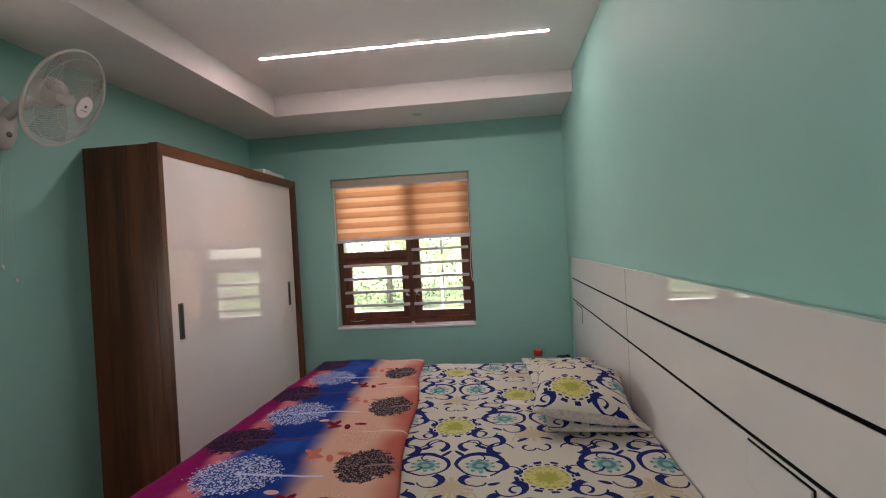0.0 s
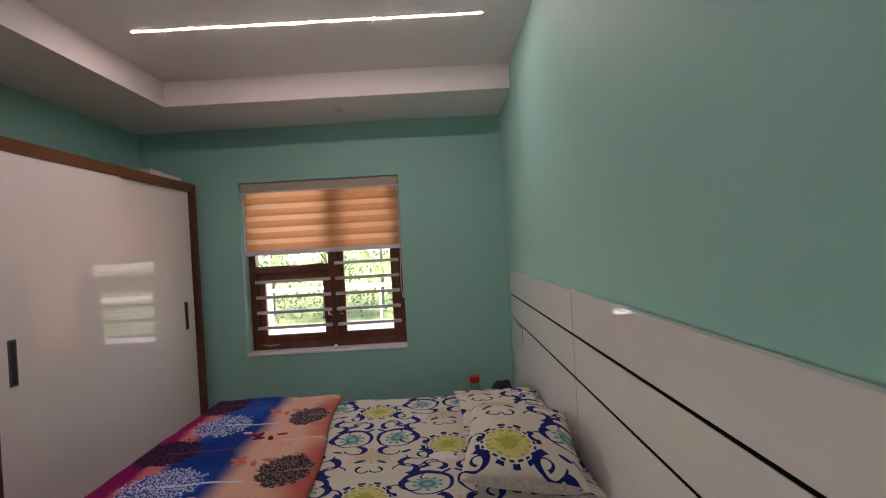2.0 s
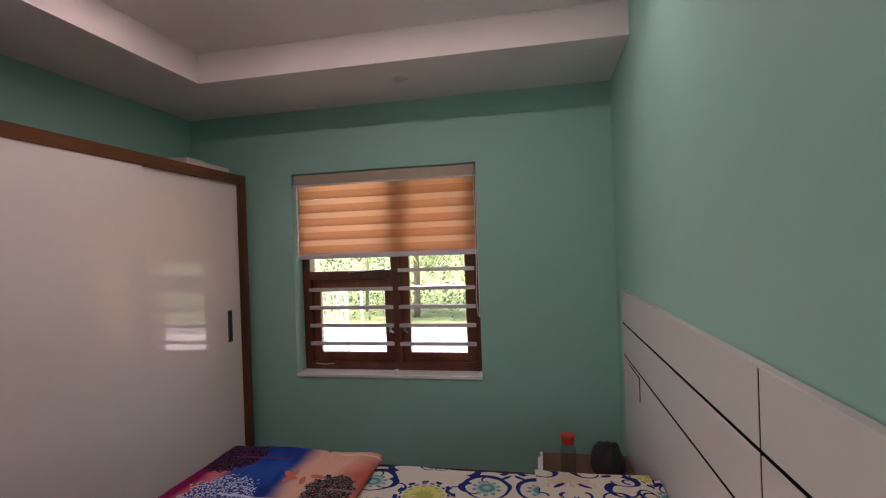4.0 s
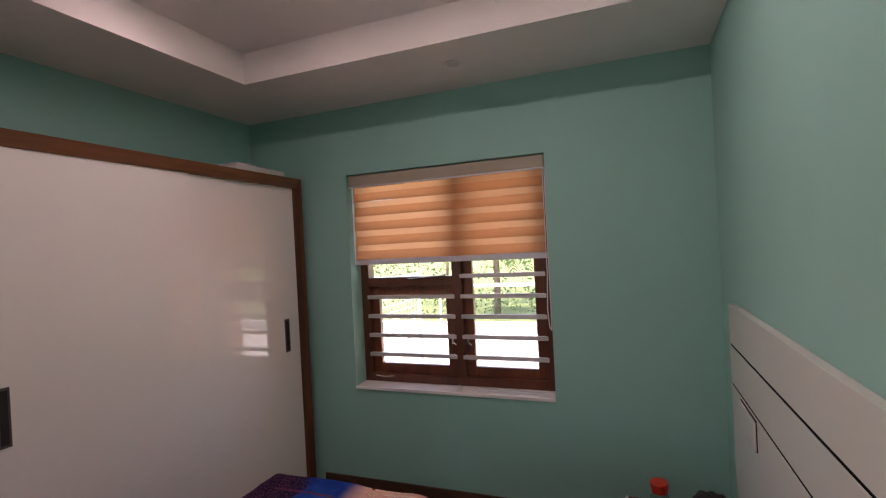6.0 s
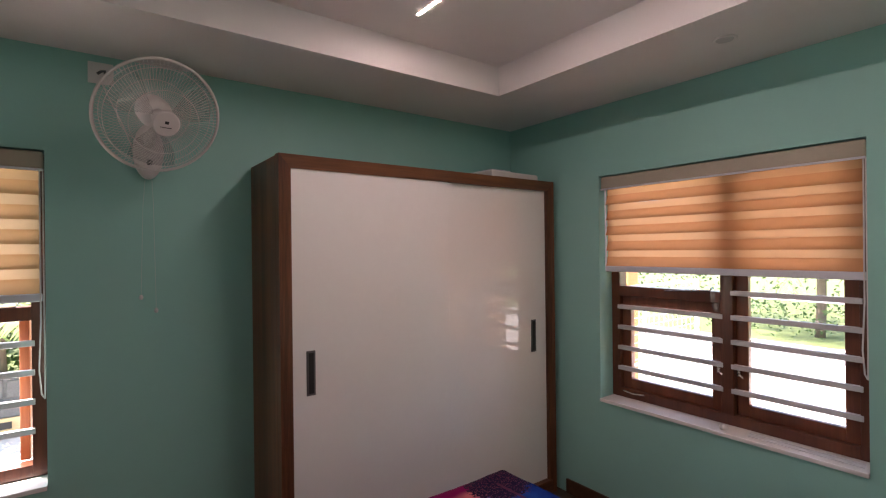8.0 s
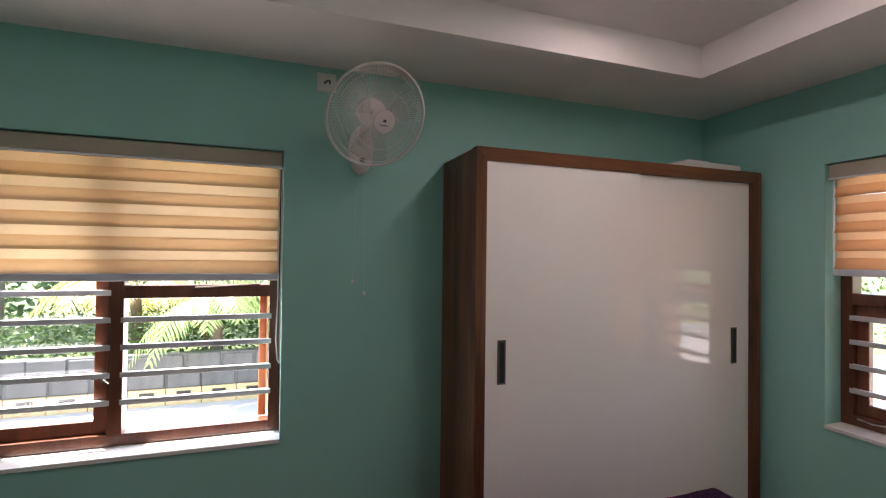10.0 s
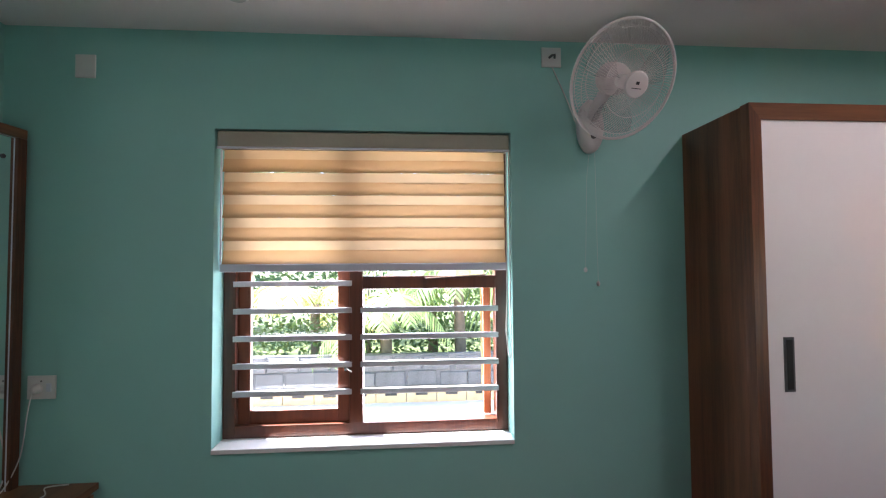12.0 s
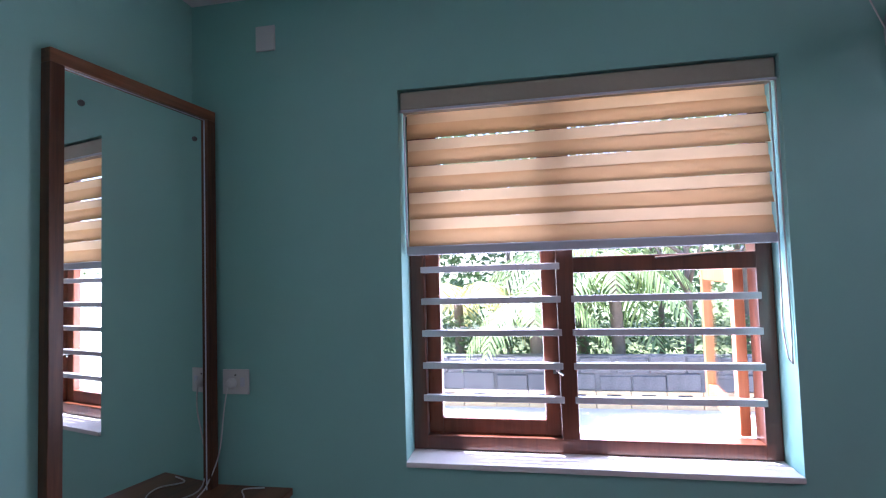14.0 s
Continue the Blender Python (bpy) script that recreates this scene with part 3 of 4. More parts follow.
# ---- wardrobe ----
def make_wardrobe():
    x0, x1, y0, y1, h = XW + 0.003, -1.728, 2.432, YN - 0.050, 2.10
    w = empty("wardrobe", pose(0, 0, 0), label="walnut wardrobe with two white glossy sliding doors", category="wardrobe")
    part("back_panel", box(x0, x0 + 0.012, y0 + 0.03, y1 - 0.03, 0.06, h - 0.03), M_WALNUT, w)
    part("side_panel", box(x0, x1 - 0.051, y0, y0 + 0.028, 0.0, h - 0.004, 0.002), M_WALNUT, w)
    part("side_panel", box(x0, x1 - 0.051, y1 - 0.028, y1, 0.0, h - 0.004, 0.002), M_WALNUT, w)
    part("top_panel", box(x0, x1 - 0.051, y0 + 0.028, y1 - 0.028, h - 0.032, h - 0.004, 0.002), M_WALNUT_H, w)
    part("plinth", box(x1 - 0.06, x1 - 0.008, y0 + 0.028, y1 - 0.028, 0.0, 0.085, 0.002), M_WALNUT_H, w)
    # mitred front surround, deeper at the outside than at the doors
    t = 0.062
    for name, mat, q in (("front_stile", M_WALNUT, ((y0, 0), (y0, h), (y0 + t, h - t), (y0 + t, 0.0))),
                         ("front_stile", M_WALNUT, ((y1, 0), (y1 - t * 0.8, 0.0), (y1 - t * 0.8, h - t), (y1, h))),
                         ("front_rail", M_WALNUT_H, ((y0, h), (y1, h), (y1 - t * 0.8, h - t), (y0 + t, h - t)))):
        bm = bmesh.new()
        a = [bm.verts.new((x1, y, z)) for y, z in q]
        b = [bm.verts.new((x1 - 0.05, y, z)) for y, z in q]
        inner = [abs(y - y0) > 0.03 and abs(y - y1) > 0.03 for y, z in q]
        for v, i in zip(a, inner):
            if i:
                v.co.x -= 0.016
        bm.faces.new(a)
        bm.faces.new(b[::-1])
        for i in range(4):
            bm.faces.new((a[i], b[i], b[(i + 1) % 4], a[(i + 1) % 4]))
        bmesh.ops.recalc_face_normals(bm, faces=bm.faces)
        part(name, bm, mat, w)
    ym = (y0 + y1) / 2 + 0.02
    for a, b, dx, hy in ((y0 + t - 0.01, ym + 0.03, 0.022, y0 + 0.150), (ym - 0.01, y1 - t * 0.8 + 0.01, 0.040, y1 - 0.17)):
        d = part("door", box(x1 - dx - 0.016, x1 - dx, a, b, 0.088, h - t + 0.01, 0.002), M_GLOSS, w, "white high-gloss sliding door")
        hb = box(x1 - dx - 0.001, x1 - dx + 0.004, hy - 0.022, hy + 0.022, 0.965, 1.178, 0.002)
        part("handle", hb, M_STEEL, d, "brushed dark steel flush handle")
        part("handle_recess", box(x1 - dx + 0.0035, x1 - dx + 0.0055, hy - 0.012, hy + 0.013, 0.975, 1.168), M_DARK, d)
    return w


make_wardrobe()
bx = empty("flat_box", pose(-1.93, 3.98, 2.097, 0, 0, 3), label="flat white packet lying on top of the wardrobe", category="box")
part("body", box(-0.15, 0.15, -0.22, 0.22, 0, 0.050, 0.012, 3), M_PLASTIC, bx)
part("flap", box(-0.13, 0.145, -0.215, -0.05, 0.0502, 0.055, 0.002), M_RAIL, bx)


# ---- headboard ----
def make_headboard():
    x0, x1, y0, y1 = 0.720, XE - 0.001, 0.63, 3.985
    hb = empty("headboard", pose(0, 0, 0), label="wide white glossy headboard panelling with black grooves", category="headboard")
    part("backing", box(x0 + 0.021, x0 + 0.0285, y0 + 0.006, y1 - 0.006, 0.02, 1.240, 0.002), M_GROOVE, hb, "black backing seen in the grooves")
    seams = (y0, 2.298, y1)
    zs = ((0.0, 0.931), (0.941, 1.103), (1.113, 1.284))
    for a, b in zip(seams, seams[1:]):
        for lo, hi in zs:
            part("panel", box(x0, x0 + 0.024, a + (0.004 if a > 1 else 0), b - (0.004 if b < 3 else 0), lo + 0.002, hi, 0.0012, 2), M_HEAD, hb)
    part("groove_strip", box(x0 + 0.0012, x0 + 0.0206, 2.298 - 0.0039, 2.298 + 0.0039, 0.01, 1.278), M_GROOVE, hb, "matt black groove strip")
    for z in (0.936, 1.108):
        part("groove_strip", box(x0 + 0.0025, x0 + 0.0208, y0 + 0.002, y1 - 0.002, z - 0.0046, z + 0.0046), M_GROOVE, hb, "matt black groove strip")
    part("top_cap", box(x0 + 0.0242, x0 + 0.0295, y0, y1, 1.246, 1.2825, 0.002), M_HEAD, hb)
    part("end_cap", box(x0 + 0.024, x1, y0, y0 + 0.006, 0.002, 1.272), M_HEAD, hb)
    part("end_cap", box(x0 + 0.024, x1, y1 - 0.006, y1, 0.002, 1.272), M_HEAD, hb)
    return hb


make_headboard()


def switch_plate(m, w, h, kind, label):
    s = empty("switch_plate" if kind == "switch" else "socket_plate", m, label=label, category="switch" if kind == "switch" else "socket")
    part("plate", box(-w / 2, w / 2, -0.009, 0, -h / 2, h / 2, 0.003, 3), M_PLASTIC, s)
    if kind == "switch":
        for k in range(3):
            x = (k - 1) * w * 0.27
            part("rocker", box(x - w * 0.11, x + w * 0.11, -0.013, -0.008, -h * 0.28, h * 0.28, 0.002), M_RAIL, s)
    elif kind == "hook":
        part("hook", tube([(-0.012, -0.009, -0.004), (0.0, -0.020, 0.004), (0.014, -0.016, 0.010), (0.016, -0.008, -0.006)], 0.006, 8), M_STEEL, s, "dark wire outlet")
    elif kind == "socket":
        part("plug", lathe([(0.004, 0), (0.020, 0.001), (0.022, 0.012), (0.013, 0.032), (0.006, 0.036)], 16, Matrix.Translation((-0.012, -0.009, -0.004)) @ Matrix.Rotation(radians(90), 4, "X")), M_PLASTIC, s, "round white plug")
        part("rocker", box(0.022, 0.042, -0.013, -0.008, -0.018, 0.018, 0.003), M_RAIL, s)
        part("indicator", box(-0.003, 0.003, -0.0105, -0.0085, 0.024, 0.030), M_DARK, s)
    return s


ON_EAST = Matrix.Rotation(radians(-90), 4, "Z")
ON_WEST = Matrix.Rotation(radians(90), 4, "Z")


def cover_plate(y, z, w, h):
    c = empty("switch_cover", Matrix.Translation((0.720, y, z)) @ ON_EAST, label="flush white hinged switch cover in the headboard", category="switch cover", group="headboard switch covers")
    part("gasket", box(-w / 2 - 0.004, w / 2 + 0.004, -0.0022, 0, -h / 2 - 0.004, h / 2 + 0.004), M_GROOVE, c, "thin black gap round the cover")
    part("lid", box(-w / 2, w / 2, -0.009, -0.0024, -h / 2, h / 2, 0.002), M_HEAD, c)


cover_plate(3.67, 0.868, 0.25, 0.105)
cover_plate(1.06, 0.868, 0.25, 0.105)
switch_plate(Matrix.Translation((XW, 1.787, 2.462)) @ ON_WEST, 0.095, 0.095, "hook", "square beige outlet plate beside the wall fan")
switch_plate(Matrix.Translation((XW, -0.325, 2.365)) @ ON_WEST, 0.085, 0.105, "blank", "blank white cover plate high on the wall")
switch_plate(Matrix.Translation((XW, -0.475, 0.958)) @ ON_WEST, 0.115, 0.10, "socket", "white wall socket with a plug in it")


# ---- bed ----
BX0, BX1, BY0, BY1, BZ = -1.17, 0.714, 1.25, 3.225, 0.640
bed = empty("bed", pose(0, 0, 0), label="large double bed made up with printed linen", category="bed")
part("base", box(BX0 + 0.03, BX1, BY0 + 0.02, BY1 - 0.02, 0.06, 0.34, 0.01), M_WALNUT_X, bed, "dark walnut bed base")
for x in (BX0 + 0.10, BX1 - 0.14):
    for y in (BY0 + 0.08, BY1 - 0.16):
        part("leg", box(x, x + 0.07, y, y + 0.07, 0.0, 0.062, 0.004), M_WALNUT, bed)
part("mattress", box(BX0 + 0.02, BX1 - 0.004, BY0 + 0.015, BY1 - 0.015, 0.341, BZ - 0.022, 0.05, 4), M_PLASTIC, bed, smooth=True)


def fall(v, lo, hi, r, drop):
    """Maps a run past both edges onto a rounded edge that hangs down. Returns place and drop."""
    if lo + r <= v <= hi - r:
        return v, 0.0
    s = (lo + r - v) if v < lo + r else (v - hi + r)
    arc = r * math.pi / 2
    if s < arc:
        q = s / r
        off, dz = r * math.sin(q), r * (1 - math.cos(q))
    else:
        off, dz = r, r + min(s - arc, drop)
    return (lo + r - off if v < lo + r else hi - r + off), dz


def wrinkle(x, y, amp):
    p = Vector((x * 2.2, y * 2.6, 0.3))
    return amp * (noise.noise(p) + 0.5 * noise.noise(p * 3.1) + 0.25 * noise.noise(p * 8)) + amp * 0.8 * max(0, noise.noise(Vector((x * 1.4 + y * 3, y * 0.8 - x * 2, 4)))) ** 2


def sheet_at(u, v):
    x = BX0 - 0.20 + (BX1 + 0.0 - BX0 + 0.20) * u
    y = BY0 - 0.25 + (BY1 - BY0 + 0.50) * v
    px, dx = fall(x, BX0, BX1 + 1.0, 0.055, 0.3)
    py, dy = fall(y, BY0, BY1, 0.055, 0.3)
    hang = max(dx, dy)
    rip = 0.010 * math.sin(x * 23 + 2 * math.sin(x * 5)) * min(1, hang * 6)
    return (px, py + (rip if dy > 0.05 else 0) * (1 if v > 0.5 else -1), BZ - 0.015 + wrinkle(x, y, 0.011) - hang)


sh = part("bed_sheet", grid(sheet_at, 120, 130), M_SHEET, None, smooth=True)
tagged(sh, "cream bed sheet printed with navy scrolls and lime medallions", "bed sheet")


def blanket_at(u, v):
    # the free edge runs slightly askew across the bed
    y = BY0 - 0.20 + (BY1 - BY0 + 0.215) * v
    edge = -0.225 - 0.100 * (y - BY0) + 0.012 * math.sin(y * 6)
    w0 = BX0 - 0.34
    x = w0 + (edge - w0) * u
    px, dx = fall(x, BX0 - 0.012, 9, 0.065, 0.5)
    py, dy = fall(y, BY0 - 0.012, BY1 + 0.5, 0.065, 0.4)
    hang = max(dx, dy)
    lift = 0.012 + 0.006 * math.sin(math.pi * min(1, (1 - u) * 9)) - (0.010 if u > 0.995 else 0)
    rip = 0.012 * math.sin(y * 17 + math.sin(y * 4)) * min(1, dx * 6)
    return (px - max(0, rip), py, BZ - 0.010 + wrinkle(x, y, 0.008) + wrinkle(y + 3, x, 0.005) + lift - hang)


bl = part("blanket", grid(blanket_at, 90, 130), M_FLEECE, None, smooth=True)
so = bl.modifiers.new("thickness", "SOLIDIFY")
so.thickness, so.offset = 0.010, 1.0
tagged(bl, "fleece blanket banded magenta, blue and peach with printed trees", "blanket")


def make_pillow(m, lx, ly, h, label):
    p = empty("pillow", m, label=label, category="pillow", group="pillows on the bed")

    def side(sign):
        def fn(u, v):
            a, b = u * 2 - 1, v * 2 - 1
            k = max(0.0, (1 - abs(a) ** 2.6)) ** 0.55 * max(0.0, (1 - abs(b) ** 2.6)) ** 0.55
            pinch = 1 - 0.07 * (1 - abs(abs(a) - abs(b))) * min(1, (a * a + b * b))
            crease = 0.006 * noise.noise(Vector((a * 3, b * 3, sign))) * k
            pull = 1 - 0.05 * (1 - a * a) * abs(b) ** 3 - 0.05 * (1 - b * b) * abs(a) ** 3
            return (a * lx / 2 * (1 - 0.05 * (1 - b * b) * abs(a) ** 3), b * ly / 2 * pull, sign * (h / 2 * k + crease) + 0.004 * sign)
        return fn
    bm = grid(side(1), 28, 34)
    part("cover", bm, M_PILLOW, p, "cream cotton cover with printed scrolls", smooth=True)
    bm = grid(side(-1), 28, 34)
    bmesh.ops.reverse_faces(bm, faces=bm.faces)
    part("underside", bm, M_PILLOW, p, smooth=True)
    # dotted hem along the open end
    def hem(u, v):
        a = u * 2 - 1
        k = max(0.0, (1 - abs(a) ** 2.6)) ** 0.55
        return (a * lx * 0.475, -ly / 2 * (0.952 + 0.03 * (1 - v) * v) - 0.006, (v - 0.5) * (0.008 + h * 0.22 * k))
    part("hem", grid(hem, 24, 4), M_DOTTED, p, "dotted grey hem", smooth=True)
    return p


make_pillow(pose(0.485, 2.21, BZ + 0.022, 1, 2, 3), 0.41, 0.58, 0.05, "flat cream printed pillow lying under another")
make_pillow(pose(0.475, 2.20, BZ + 0.096, 4, 6, -7), 0.41, 0.60, 0.15, "plump cream printed pillow on top of another")
make_pillow(pose(0.475, 2.86, BZ + 0.012, 0, 1, 3), 0.43, 0.60, 0.030, "flat cream printed pillow lying by the headboard")


# ---- bedside ----
NZ = 0.390                      # top of the bedside table
ns = empty("bedside_table", pose(0, 0, 0), label="low walnut bedside table with a white side beyond the bed", category="bedside table")
part("top", box(0.272, 0.716, 3.32, 3.96, NZ - 0.025, NZ - 0.001, 0.003), M_WALNUT_H, ns)
part("side_panel", box(0.258, 0.2715, 3.32, 3.96, 0.02, NZ, 0.002), M_GLOSS, ns, "white laminate side")
part("body", box(0.274, 0.714, 3.34, 3.94, 0.02, NZ - 0.026, 0.003), M_WALNUT_H, ns)
for z in (0.035, 0.205):
    d = part("drawer", box(0.245, 0.2575, 3.335, 3.945, z, z + 0.165, 0.003), M_GLOSS, ns)
    part("handle", box(0.237, 0.2445, 3.57, 3.71, z + 0.145, z + 0.157, 0.002), M_STEEL, d)
bo = empty("bottle", pose(0.40, 3.737, NZ), label="clear plastic bottle with a red screw cap", category="bottle")
part("body", lathe([(0.030, 0), (0.038, 0.004), (0.038, 0.110), (0.036, 0.125), (0.030, 0.138), (0.026, 0.144)], 24), M_BOTTLE, bo, smooth=True)
part("cap", lathe([(0.029, 0.144), (0.031, 0.146), (0.037, 0.184), (0.034, 0.190), (0.002, 0.191)], 24), M_RED, bo, "red screw cap")


def bag_at(u, v):
    a, e = u * math.tau, v * math.pi / 2
    k = 1 + 0.12 * noise.noise(Vector((math.cos(a) * 2, math.sin(a) * 2, v * 3)))
    return (0.085 * math.cos(a) * math.cos(e) ** 0.6 * k, 0.13 * math.sin(a) * math.cos(e) ** 0.6 * k, 0.120 * math.sin(e) * k)


bg = empty("black_bag", pose(0.60, 3.80, NZ), label="small crumpled black cloth bag on the bedside table", category="bag")
part("pouch", grid(bag_at, 28, 10), M_BAG, bg, smooth=True)
part("strap", tube([(-0.05, -0.03, 0.08), (-0.02, -0.05, 0.122), (0.03, -0.02, 0.124), (0.05, 0.03, 0.08)], 0.006, 8), M_BAG, bg)


# ---- wall fan ----
def make_fan():
    f = empty("wall_fan", pose(XW, 1.966, 2.125), label="white oscillating wall fan with a wire cage, at rest", category="fan")
    bm = bmesh.new()
    prof = [(0.062, 0.0), (0.062, 0.030), (0.050, 0.048), (0.022, 0.056)]
    lathe(prof, 28, Matrix.Rotation(radians(90), 4, "Y"), bm)
    bmesh.ops.scale(bm, vec=(1.15, 1.0, 2.05), verts=bm.verts)
    part("wall_bracket", bm, M_FANWHITE, f, smooth=True)
    part("control_knob", lathe([(0.014, 0), (0.014, 0.012), (0.010, 0.015), (0.002, 0.016)], 16, Matrix.Translation((0.052, 0, -0.055)) @ Matrix.Rotation(radians(90), 4, "Y")), M_STEEL, f)
    part("arm", tube([(0.03, 0, 0.02), (0.12, 0, 0.075), (0.26, 0.005, 0.125)], 0.027, 14), M_FANWHITE, f, smooth=True)
    head = Matrix.Translation((0.345, 0.010, 0.095)) @ look((0, 0, 0), (-1.0, -0.21, 0.56)).to_3x3().to_4x4()
    # local z of the head points out of the fan's front
    R = 0.235
    part("motor_housing", lathe([(0.020, -0.13), (0.050, -0.125), (0.064, -0.10), (0.066, -0.05), (0.058, -0.02), (0.030, -0.012)], 28, head), M_FANWHITE, f, smooth=True)
    hub = part("hub", lathe([(0.028, -0.012), (0.030, 0.02), (0.024, 0.035), (0.004, 0.038)], 24, head), M_FANWHITE, f, smooth=True)
    for k in range(3):
        a0 = k * math.tau / 3 + 0.5

        def blade(u, v, a0=a0):
            r = 0.03 + 0.178 * u
            wid = 0.35 + 0.75 * math.sin(min(1, u * 1.15) * math.pi * 0.62)
            a = a0 + (v - 0.5) * wid * (1.15 - 0.35 * u)
            return (r * math.cos(a), r * math.sin(a), 0.012 + (v - 0.5) * 0.055 * (0.5 + 0.5 * u))
        bm = grid(blade, 12, 8)
        bmesh.ops.solidify(bm, geom=bm.faces, thickness=0.002)
        bmesh.ops.transform(bm, matrix=head, verts=bm.verts)
        part("blade", bm, M_BLADE, f, smooth=True)
    rim = [(R * math.cos(k * math.tau / 48), R * math.sin(k * math.tau / 48), 0.012) for k in range(48)]
    bm = tube(rim, 0.0065, 8, True)
    bmesh.ops.transform(bm, matrix=head, verts=bm.verts)
    part("cage_rim", bm, M_FANWHITE, f, "white cage rim", smooth=True)
    for nm, s, z0, r0 in (("front_grille", 1, 0.095, 0.045), ("rear_grille", -1, -0.055, 0.060)):
        bm = bmesh.new()
        n = 96
        for k in range(n):
            a = k * math.tau / n
            pts = []
            for q in range(6):
                e = q / 5
                r = r0 + (R - r0) * e
                z = 0.012 + (z0 - 0.012) * (1 - e ** 2.6)
                tw = a + (0.28 * (1 - e) if s > 0 else 0)
                pts.append((r * math.cos(tw), r * math.sin(tw), z))
            tube(pts, 0.0009, 3, bm=bm)
        for e in (0.45, 0.85):
            r, z = r0 + (R - r0) * e, 0.012 + (z0 - 0.012) * (1 - e ** 2.6)
            tube([(r * math.cos(k * math.tau / 40), r * math.sin(k * math.tau / 40), z) for k in range(40)], 0.0014, 4, True, bm=bm)
        bmesh.ops.transform(bm, matrix=head, verts=bm.verts)
        part(nm, bm, M_FANWHITE, f, "fine white wire grille")
    badge = part("badge", lathe([(0.046, 0.088), (0.052, 0.093), (0.052, 0.100), (0.047, 0.103), (0.002, 0.104)], 32, head), M_FANWHITE, f, "round white centre badge")
    bm = box(-0.022, 0.022, -0.016, -0.013, 0.104, 0.1050)
    bmesh.ops.transform(bm, matrix=head, verts=bm.verts)
    part("maker_bar", bm, M_BLACK, badge)
    bm = box(-0.007, 0.008, 0.0, 0.012, 0.104, 0.1050, 0.0003)
    bmesh.ops.transform(bm, matrix=head, verts=bm.verts)
    part("maker_mark", bm, M_BLACK, badge)
    for dy, z in ((-0.035, -0.670), (0.025, -0.735)):
        c = part("pull_cord", tube([(0.05, dy * 0.3, -0.06), (0.030, dy * 0.7, -0.25), (0.022, dy, z)], 0.0005, 5), M_PLASTIC, f, "thin white pull cord")
        part("cord_bead", lathe([(0.002, 0), (0.007, 0.004), (0.009, 0.012), (0.005, 0.022), (0.002, 0.024)], 12, Matrix.Translation((0.022, dy, z - 0.022))), M_PLASTIC, c)
    part("lead", tube([(0.010, -0.05, -0.02), (0.006, -0.10, 0.12), (0.005, -0.17, 0.28), (0.008, -0.215, 0.375)], 0.0025, 6), M_PLASTIC, f, "thin white power lead")
    return f


make_fan()


# ---- dressing mirror and ledge ----
mr = empty("dressing_mirror", Matrix.Translation((-1.540, YS, 0)) @ Matrix.Rotation(radians(-7.5), 4, "Z") @ Matrix.Translation((1.540, -YS, 0)), label="tall mirror in a walnut frame with a low dressing ledge", category="mirror")
MX0, MX1, MZ0, MZ1 = -2.178, -1.540, 0.547, 2.068
t = 0.042
part("glass", box(MX0 + t, MX1 - t, YS + 0.012, YS + 0.022, MZ0, MZ1 - t), M_MIRROR, mr, "clear silvered mirror glass")
bk = box(MX0 + 0.01, MX1 - 0.01, YS + 0.001, YS + 0.0115, MZ0, MZ1 - 0.01)
for v in bk.verts:
    if v.co.y < YS + 0.005:
        v.co.y = YS + 0.002 - (MX1 - v.co.x) * math.tan(radians(7.5))
part("backboard", bk, M_WALNUT, mr)
part("frame_stile", box(MX0, MX0 + t, YS + 0.001, YS + 0.040, MZ0, MZ1 - t, 0.003), M_WALNUT, mr)
part("frame_stile", box(MX1 - t, MX1, YS + 0.001, YS + 0.040, MZ0, MZ1 - t, 0.003), M_WALNUT, mr)
part("frame_rail", box(MX0, MX1, YS + 0.001, YS + 0.040, MZ1 - t, MZ1, 0.003), M_WALNUT_X, mr)
for x in (MX0 + t + 0.05, MX1 - t - 0.06):
    part("screw_cap", lathe([(0.009, 0), (0.010, 0.003), (0.006, 0.008), (0.001, 0.009)], 14, Matrix.Translation((x, YS + 0.022, MZ1 - t - 0.09)) @ Matrix.Rotation(radians(-90), 4, "X")), M_STEEL, mr, "small dark screw cap")
for x in (MX0 + t, MX1 - t - 0.002):
    part("bead", box(x, x + 0.002, YS + 0.0222, YS + 0.0245, MZ0, MZ1 - t), M_RAIL, mr, "thin white sealing bead")
part("bead", box(MX0 + t, MX1 - t, YS + 0.0222, YS + 0.0245, MZ1 - t - 0.002, MZ1 - t), M_RAIL, mr)
lg = empty("dressing_table", pose(0, 0, 0), label="low walnut dressing table under the mirror", category="table")
part("top", box(XW + 0.002, -1.30, YS + 0.001, -0.235, 0.518, 0.546, 0.003), M_WALNUT_X, lg)
part("carcass", box(XW + 0.016, -1.32, YS + 0.016, -0.255, 0.0, 0.517, 0.003), M_WALNUT, lg)
for a, b in ((XW + 0.03, -1.795), (-1.785, -1.335)):
    d = part("drawer", box(a, b, -0.2545, -0.238, 0.30, 0.508, 0.003), M_WALNUT_X, lg)
    part("handle", box((a + b) / 2 - 0.06, (a + b) / 2 + 0.06, -0.238, -0.226, 0.40, 0.412, 0.002), M_STEEL, d)
